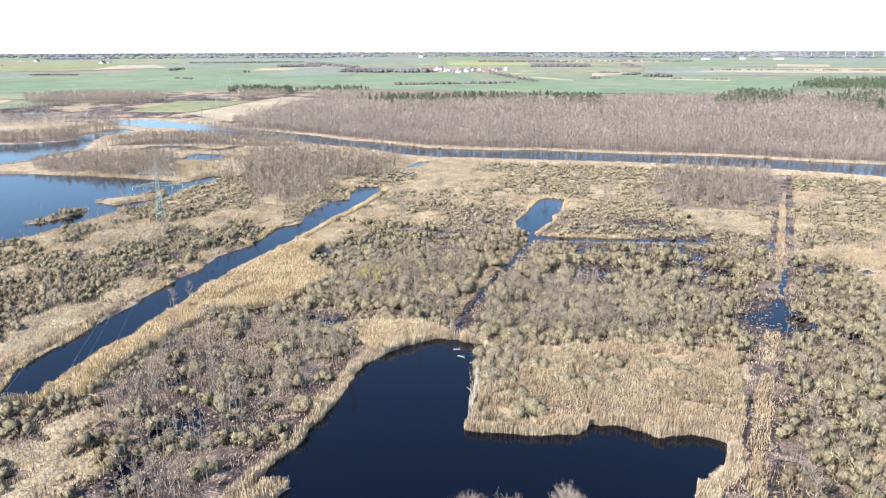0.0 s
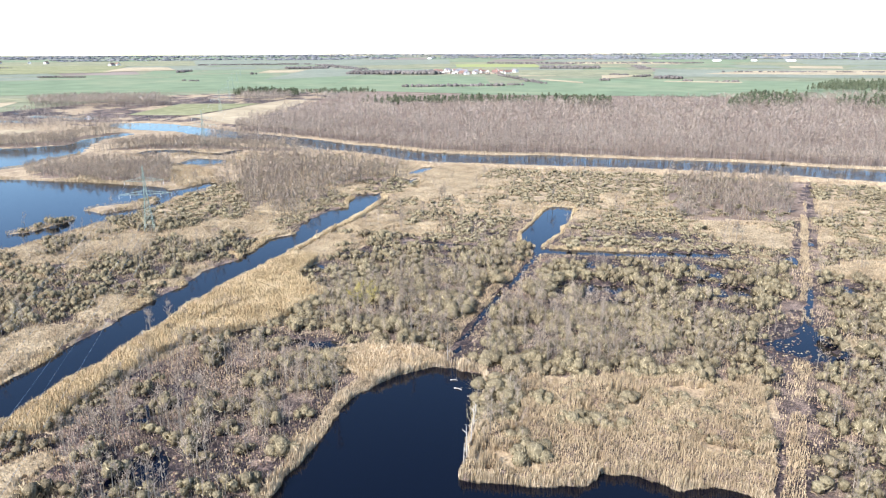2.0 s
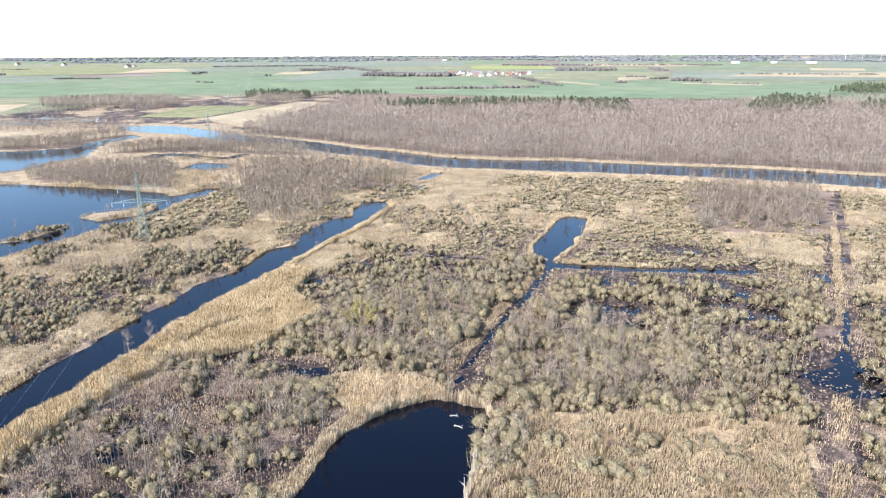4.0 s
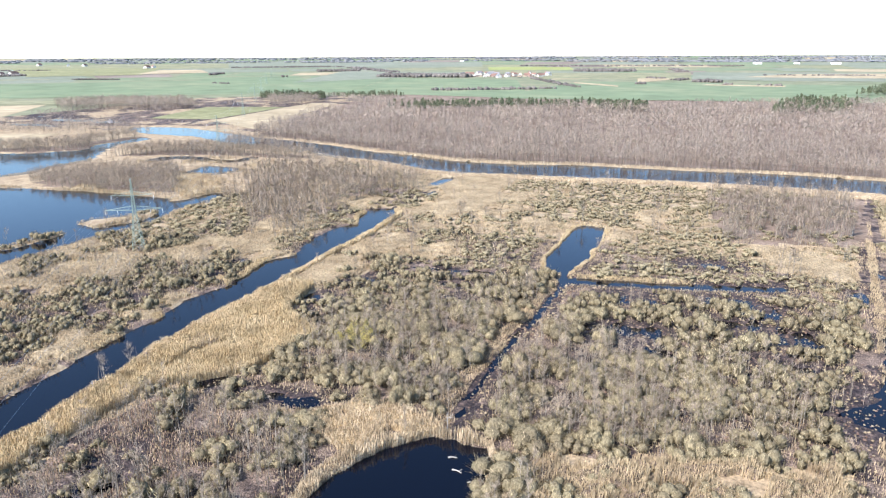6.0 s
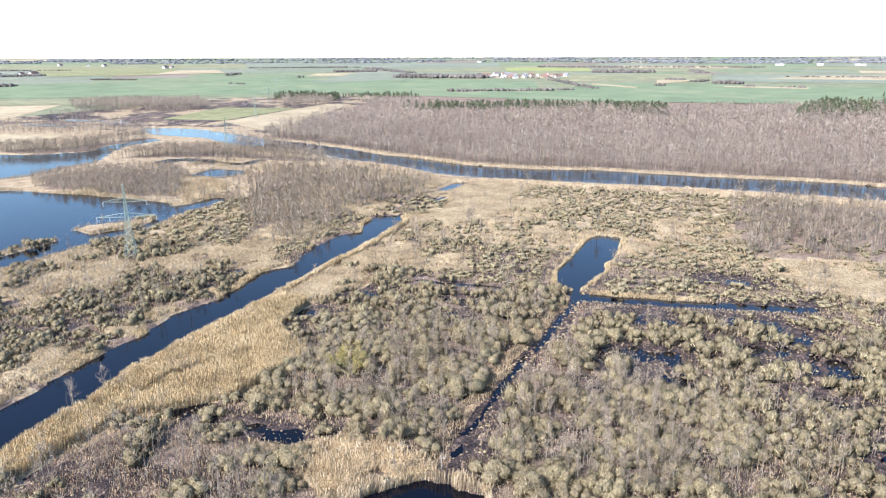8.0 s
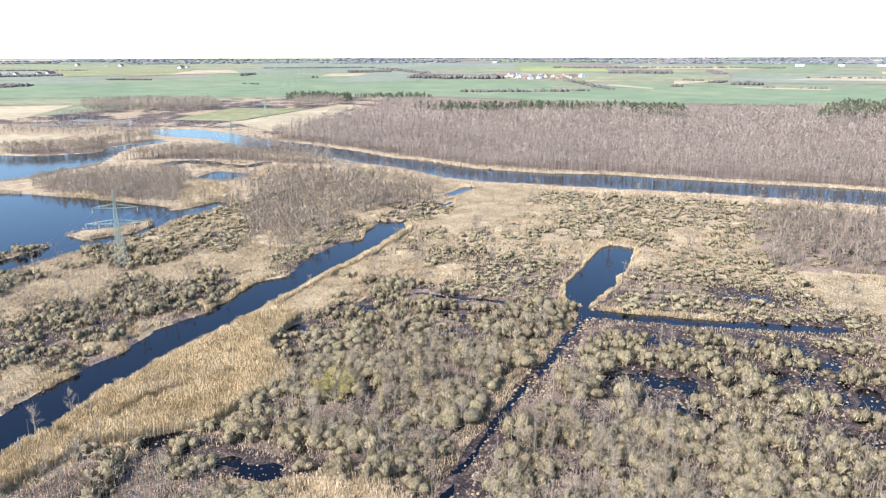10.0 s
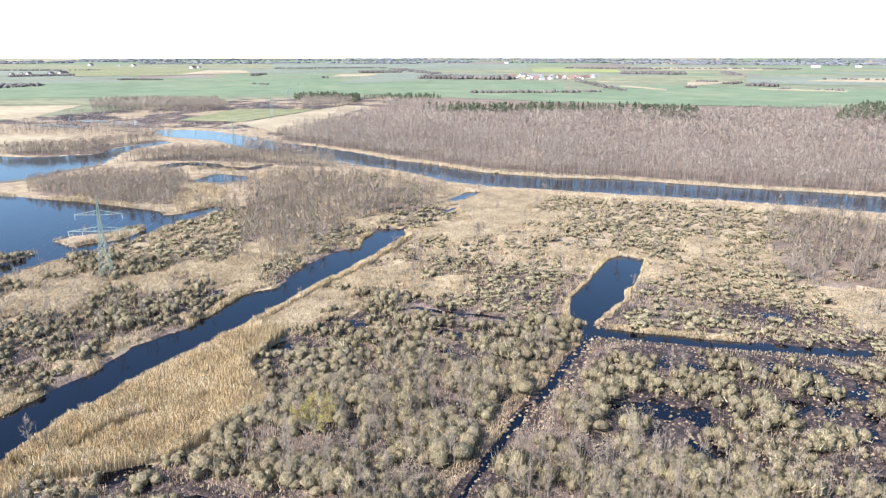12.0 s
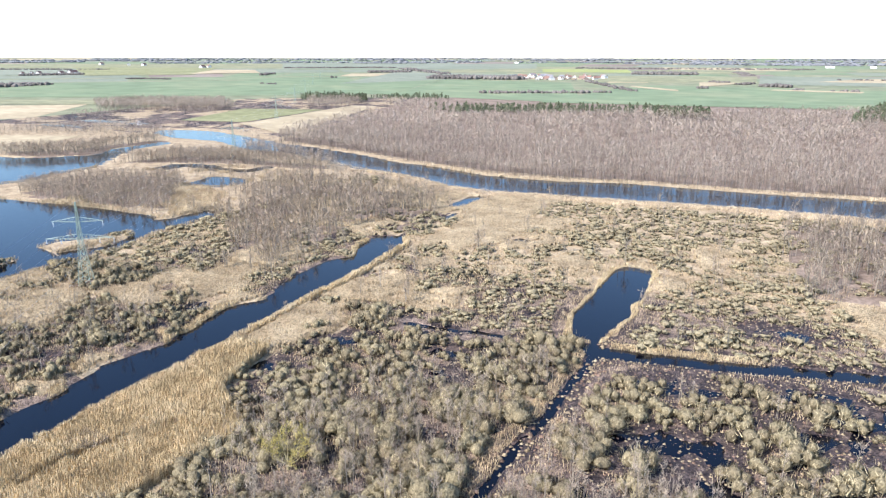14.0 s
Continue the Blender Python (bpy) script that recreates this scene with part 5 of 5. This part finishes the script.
spots = np.column_stack([x, y, np.maximum(from_map(GZ_MAP, x, y), -0.05) - 0.05, s, s * rng.uniform(0.5, 1.0, x.size)])
pale = rng.random(x.size) < 0.6
stuff("sedge_tufts", spread([[(*t, 0)] for t in TUFTS], spots[pale], rng, [M_SEDGE]), "pale dry sedge tufts in the shallow water", "sedge")
stuff("fern_tufts", spread([[(*t, 0)] for t in TUFTS], spots[~pale], rng, [M_LITTER]), "reddish brown dead fern tufts on wet ground", "fern")

# ---------------------------------------------------------------- single trees and fallen wood
def spreading_tree(seed, h, r):
    """A broad tree that forks low into curved limbs."""
    rg = np.random.default_rng(seed)
    st, cr = Soup(), Soup()
    st.limb((0, 0, -0.4), (0, 0, h * 0.16), 0.38, 0.3, 6)
    base, tip = [], []
    for k in range(13):
        a = 6.28 * k / 13 + rg.uniform(-0.3, 0.3)
        out = rg.uniform(0.35, 1.0) * r
        top = h * (1.0 - 0.5 * (out / r) ** 2) * rg.uniform(0.85, 1.0)
        p0 = np.array([0, 0, h * 0.14])
        p1 = np.array([math.cos(a) * out * 0.5, math.sin(a) * out * 0.5, top * 0.45])
        p2 = np.array([math.cos(a) * out, math.sin(a) * out, top])
        st.limb(p0, p1, 0.03 * h ** 0.72, 0.02 * h ** 0.72, 4)
        st.limb(p1, p2, 0.02 * h ** 0.72, 0.02, 3)
        for m in range(7):
            u = rg.uniform(0.15, 1)
            q = p1 + (p2 - p1) * u
            e = q + np.array([math.cos(a), math.sin(a), 0.7]) * rg.uniform(0.6, 1.5) + rg.normal(0, 0.6, 3)
            st.limb(q, e, 0.045, 0.015)
            for n_ in range(16):
                s_ = q + (e - q) * rg.uniform(0.2, 1)
                base.append(s_)
                tip.append(s_ + rg.normal(0, 0.5, 3) + np.array([0, 0, 0.5]))
    cr.blades(base, tip, 0.055, rg)
    return st.arrays(), cr.arrays()


yw = spreading_tree(201, 8.6, 4.6)
lone = tagged(new("lone_willow"), "tall spreading willow with yellowish pale limbs", "tree")
part_np("trunk", *yw[0], M_YBARK, lone)
part_np("crown", *yw[1], M_YTWIG, lone)
lone.matrix_basis = pose(-79, 178.5, 0.1)
for k, (px, py, h, r) in enumerate(((-23.3, 85, 5.6, 1.2), (-9.1, 92.3, 4.0, 1.3), (-16.9, 87.6, 3.2, 0.9))):
    pt = spreading_tree(210 + k, h, r)
    o = tagged(new("pond_tree"), "bare twiggy tree standing in the dark pond", "tree", "trees in the pond")
    part_np("trunk", *pt[0], M_BARK, o)
    part_np("crown", *pt[1], M_TWIG, o)
    o.matrix_basis = pose(px, py, 0.0)

fb = spreading_tree(231, 1.8, 2.6)
o = tagged(new("fallen_bush"), "collapsed bleached bush among golden reeds", "bush")
part_np("trunk", *fb[0], M_DEAD, o)
part_np("crown", *fb[1], M_TWIG, o)
o.matrix_basis = pose(-116, 168.6, 0.3)

for k, (px, py, s, label) in enumerate(((-123.0, 152.6, 0.75, "bare grey tree on the canal bank"), (-121.8, 144.3, 0.85, "bare grey tree on the canal bank"), (-124.0, 236, 0.5, "small bare bush tree over the canal"))):
    o = tree_thing("bank_tree", BARES[k], M_BARK, M_TWIG, label, "tree", "trees on the canal bank")
    o.matrix_basis = Matrix.Translation((px, py, 0.1)) @ Matrix.Diagonal((s * 1.3, s * 1.3, s, 1))


def dead_snag(x, y, h, seed, label="bleached dead tree stump by the pond"):
    r = random.Random(seed)
    ob = tagged(new("dead_snag"), label, "dead tree")
    bm = bmesh.new()
    beam(bm, (0, 0, -0.5), (r.uniform(-0.3, 0.3), r.uniform(-0.3, 0.3), h), 0.34, 0.12, 7)
    part("trunk", bm, M_DEAD, ob)
    for i in range(4):
        a = r.uniform(0, 6.28)
        z = h * r.uniform(0.45, 0.9)
        bm = bmesh.new()
        beam(bm, (0, 0, z), (math.cos(a) * 1.1, math.sin(a) * 1.1, z + r.uniform(0.2, 0.9)), 0.1, 0.03, 5)
        part("branch", bm, M_DEAD, ob)
    ob.matrix_basis = pose(x, y, 0.0)
    return ob


for i, (px, py, h) in enumerate(((-29.4, 143.0, 4.6), (-31.4, 118, 6.2), (-31.9, 122, 5.4), (-32.3, 126, 5.8), (-33.0, 130, 4.0), (-31.0, 114.5, 5.0), (-120.5, 139.5, 4.2), (-46.5, 154, 4.0), (16.3, 116, 3.2))):
    dead_snag(px, py, h, i)


def fallen_log(x, y, length, turn, seed):
    r = random.Random(seed)
    ob = tagged(new("fallen_log"), "bleached fallen log floating in dark water", "log")
    bm = bmesh.new()
    beam(bm, (-length / 2, 0, 0.05), (0, 0.12, 0.16), 0.28, 0.24, 8)
    beam(bm, (0, 0.12, 0.16), (length / 2, 0, 0.1), 0.24, 0.12, 8)
    part("trunk", bm, M_DEAD, ob)
    bm = bmesh.new()
    beam(bm, (length * 0.2, 0, 0.15), (length * 0.35, 0.6, 0.5), 0.12, 0.05, 5)
    part("branch", bm, M_DEAD, ob)
    ob.matrix_basis = pose(x, y, 0.0, 0, 0, turn)


for i, (px, py, ln, a) in enumerate(((-42.4, 145.4, 1.7, 10), (-40.3, 141.8, 2.0, -15), (-36.0, 140.0, 3.4, 20), (-36.4, 147.6, 1.6, 60), (-62.5, 147, 3, 15), (-54, 84.5, 2.2, 60))):
    fallen_log(px, py, ln, a, i)

# ---------------------------------------------------------------- power line


def pylon(x, y, turn, h=26.5):
    """A lattice tower with two cross arms."""
    ob = tagged(new("pylon"), "pale green lattice steel pylon with two cross arms", "pylon", "pylons of the power line")

    def half(z):
        return 1.9 + (0.62 - 1.9) * min(1, z / (h * 0.52)) if z < h * 0.52 else 0.62 + (0.12 - 0.62) * (z - h * 0.52) / (h * 0.48)

    levels = [0, 0.10, 0.19, 0.27, 0.34, 0.40, 0.46, 0.52, 0.57, 0.625, 0.68, 0.73, 0.78, 0.84, 0.9, 0.95, 1.0]
    for sx, sy in ((1, 1), (1, -1), (-1, 1), (-1, -1)):
        bm = bmesh.new()
        for a, b in zip(levels, levels[1:]):
            ha, hb = half(a * h), half(b * h)
            beam(bm, (sx * ha, sy * ha, a * h - (0.4 if a == 0 else 0)), (sx * hb, sy * hb, b * h), 0.15)
        part("leg", bm, M_STEEL, ob)
    for side in range(4):
        c, s = ((1, 0), (0, 1), (-1, 0), (0, -1))[side]
        bm = bmesh.new()
        for a, b in zip(levels, levels[1:]):
            ha, hb = half(a * h), half(b * h)

            def q(u, hh, z):
                return (c * hh - s * u * hh, s * hh + c * u * hh, z)
            beam(bm, q(-1, ha, a * h), q(1, hb, b * h), 0.075)
            beam(bm, q(1, ha, a * h), q(-1, hb, b * h), 0.075)
            beam(bm, q(-1, hb, b * h), q(1, hb, b * h), 0.06)
        part("bracing", bm, M_STEEL, ob)
    arms = []
    for z, reach in ((0.57 * h, 10.0), (0.77 * h, 7.4)):
        bm = bmesh.new()
        hw = half(z)
        for sx in (1, -1):
            tip = (sx * reach, 0, z + 0.2)
            for sy in (1, -1):
                beam(bm, (sx * hw, sy * hw, z), tip, 0.11)
                beam(bm, (sx * half(z + 1.5), sy * half(z + 1.5), z + 1.5), tip, 0.09)
                for k in range(1, 6):
                    u = k / 6
                    lo = (sx * (hw + (reach - hw) * u), sy * hw * (1 - u), z + 0.2 * u)
                    up = (sx * (hw + (reach - hw) * (u - 0.08)), sy * hw * (1 - u) * 0.9, z + 1.5 * (1 - u) + 0.2 * u)
                    beam(bm, lo, up, 0.06)
            for k in range(1, 6):
                u = k / 6
                beam(bm, (sx * (hw + (reach - hw) * u), hw * (1 - u), z + 0.2 * u), (sx * (hw + (reach - hw) * u), -hw * (1 - u), z + 0.2 * u), 0.08)
        arms.append(part("cross_arm", bm, M_STEEL, ob))
    for arm, (z, at) in zip(arms, ((0.57 * h, (9.7, 5.6)), (0.77 * h, (7.1,)))):
        for r in at:
            for sx in (1, -1):
                bm = bmesh.new()
                beam(bm, (sx * r, 0, z + 0.1), (sx * r, 0, z - 1.5), 0.07)
                for k in range(7):
                    beam(bm, (sx * r, 0, z - 0.25 - k * 0.17), (sx * r, 0, z - 0.33 - k * 0.17), 0.26, 0.2, 8)
                part("insulator", bm, M_GLASSINS, arm, "pale porcelain insulator string")
    ob.matrix_basis = pose(x, y, float(rise(x, y)) + 0.2, 0, 0, turn)
    return ob


PYLONS = [(-57, 8), (-196, 230.5), (-336, 453), (-491, 691), (-620, 893), (-766, 1115), (-915, 1345), (-1070, 1590)]
LINE_TURN = 32.2
_first = pylon(*PYLONS[0], LINE_TURN)
for px, py in PYLONS[1:]:
    copy_thing(_first, pose(px, py, float(rise(px, py)) + 0.2, 0, 0, LINE_TURN))

_cx, _cy = math.cos(radians(LINE_TURN)), math.sin(radians(LINE_TURN))
for z, r in ((26.5 * 0.57 - 1.5, 9.7), (26.5 * 0.57 - 1.5, 5.6), (26.5 * 0.57 - 1.5, -5.6), (26.5 * 0.57 - 1.5, -9.7), (26.5 * 0.77 - 1.5, 7.1), (26.5 * 0.77 - 1.5, -7.1), (26.5, 0)):
    bm = bmesh.new()
    for (xa, ya), (xb, yb) in zip(PYLONS[:5], PYLONS[1:6]):
        pts = []
        for k in range(13):
            u = k / 12
            pts.append((xa + (xb - xa) * u + _cx * r, ya + (yb - ya) * u + _cy * r, z + 0.2 + float(rise(xa, ya)) * (1 - u) + float(rise(xb, yb)) * u - 4 * 5.0 * u * (1 - u)))
        for p, q in zip(pts, pts[1:]):
            beam(bm, p, q, 0.035, None, 3)
    me = bpy.data.meshes.new("power_cable")
    bm.to_mesh(me)
    bm.free()
    me.materials.append(M_WIRE)
    tagged(new("power_cable", me), "thin grey power cable between the pylons", "cable", "cables of the power line")

# ---------------------------------------------------------------- village, farms, turbines


def house(x, y, w, l, h, turn, wall, roof, label, name="house"):
    ob = tagged(new(name), label, "house", "houses of the plain")
    bm = bmesh.new()
    box(bm, -w / 2, -l / 2, -1.0, w / 2, l / 2, h)
    for s in (-1, 1):
        v = [bm.verts.new((-w / 2, s * l / 2, h)), bm.verts.new((w / 2, s * l / 2, h)), bm.verts.new((0, s * l / 2, h + w * 0.45))]
        bm.faces.new(v)
    part("wall", bm, wall, ob)
    bm = bmesh.new()
    for s in (-1, 1):
        pts = [(s * (w / 2 + 0.5), -l / 2 - 0.5, h - 0.35), (s * (w / 2 + 0.5), l / 2 + 0.5, h - 0.35), (0, l / 2 + 0.5, h + w * 0.45 + 0.15), (0, -l / 2 - 0.5, h + w * 0.45 + 0.15)]
        lo = [bm.verts.new(p) for p in pts]
        up = [bm.verts.new((p[0], p[1], p[2] + 0.25)) for p in pts]
        bm.faces.new(lo)
        bm.faces.new(up[::-1])
        for i in range(4):
            bm.faces.new((lo[i], up[i], up[(i + 1) % 4], lo[(i + 1) % 4]))
    part("roof", bm, roof, ob)
    for i in range(max(2, int(l / 3.5))):
        yy = -l / 2 + (i + 0.5) * l / max(2, int(l / 3.5))
        for s in (-1, 1):
            bm = bmesh.new()
            box(bm, s * w / 2 - 0.06, yy - 0.6, h * 0.35, s * w / 2 + 0.06, yy + 0.6, h * 0.35 + 1.3)
            part("window", bm, M_PANE, ob)
    ob.matrix_basis = pose(x, y, float(rise(x, y)) + 0.6, 0, 0, turn)
    return ob


hr = random.Random(5)
kinds = [house(-560, 1800, 9, 13, 4.2, 20, M_WALL, M_ROOF, "white village house with a red tiled roof"),
         house(-540, 1815, 9, 15, 4.0, 70, M_BRICK, M_ROOF, "brick village house with a red tiled roof"),
         house(-520, 1790, 10, 16, 4.6, 40, M_WALL, M_GREYROOF, "white village house with a grey roof"),
         house(-505, 1830, 8, 12, 3.6, 10, M_WALL, M_ROOF, "small white house with a red roof")]
for i in range(38):
    px, py = -650 + hr.random() * 230, 1790 + hr.random() * 150 + i * 2.0
    copy_thing(kinds[i % 4], pose(px, py, float(rise(px, py)) + 0.6, 0, 0, hr.uniform(0, 180)))
for px, py, w, l, a in ((-1921, 1374, 9, 16, 30), (-1906, 1392, 9, 14, 40), (-1930, 1430, 10, 18, 25), (-1874, 1458, 12, 26, 30), (-1880, 1500, 14, 40, 25), (-2584, 2168, 12, 20, 10), (-2450, 2190, 12, 24, 50), (-2374, 2200, 12, 24, 20), (-1960, 2100, 14, 34, 20), (-1988, 2162, 12, 24, 60)):
    house(px, py, w, l, 5.0, a, M_WALL, M_ROOF, "far white farm building with a red roof", "farmhouse")
for px, py, l in ((150, 3050, 50), (290, 3080, 34), (420, 3060, 56), (-1150, 3300, 30)):
    house(px, py, 8, l * 0.6, 2.5, 85, M_WHITE, M_WHITE, "long white hall far away", "hall")
house(-579, 589, 3.4, 7, 1.5, 60, M_WHITE, M_GREYROOF, "small white boathouse with a grey roof at the river", "boathouse")
wood_patch("village_trees", [(-680, 1785), (-420, 1790), (-440, 1990), (-660, 2000)], 16, FARTREES, [M_COPSE, M_COPSE], "bare garden trees between the houses", 0.45, 0.3)


def turbine(x, y, turn, h=24.0):
    ob = tagged(new("wind_turbine"), "white three-bladed wind turbine on the horizon", "wind turbine", "wind turbines")
    bm = bmesh.new()
    beam(bm, (0, 0, -2), (0, 0, h), 1.6, 0.9, 12)
    part("tower", bm, M_WHITE, ob)
    bm = bmesh.new()
    box(bm, -0.8, -2, h - 0.2, 0.8, 2, h + 1.4)
    part("nacelle", bm, M_WHITE, ob)
    bm = bmesh.new()
    beam(bm, (0, -2, h + 0.6), (0, -2.8, h + 0.6), 1.1, 0.5, 10)
    hub = part("hub", bm, M_WHITE, ob)
    for k in range(3):
        a = radians(turn + 120 * k)
        bm = bmesh.new()
        u = Vector((math.cos(a), 0, math.sin(a)))
        c = Vector((0, -2.4, h + 0.6))
        beam(bm, c, c + u * 3, 0.7, 1.1, 6)
        beam(bm, c + u * 3, c + u * 12, 1.1, 0.3, 6)
        part("blade", bm, M_WHITE, hub)
    ob.matrix_basis = pose(x, y, float(rise(x, y)) + 0.6, 0, 0, -10)
    return ob


for i, (px, py) in enumerate(((623, 3576), (690, 3577), (737, 3471), (781, 3471), (845, 3471), (890, 3471), (1180, 3350))):
    turbine(px, py, 25 * i)
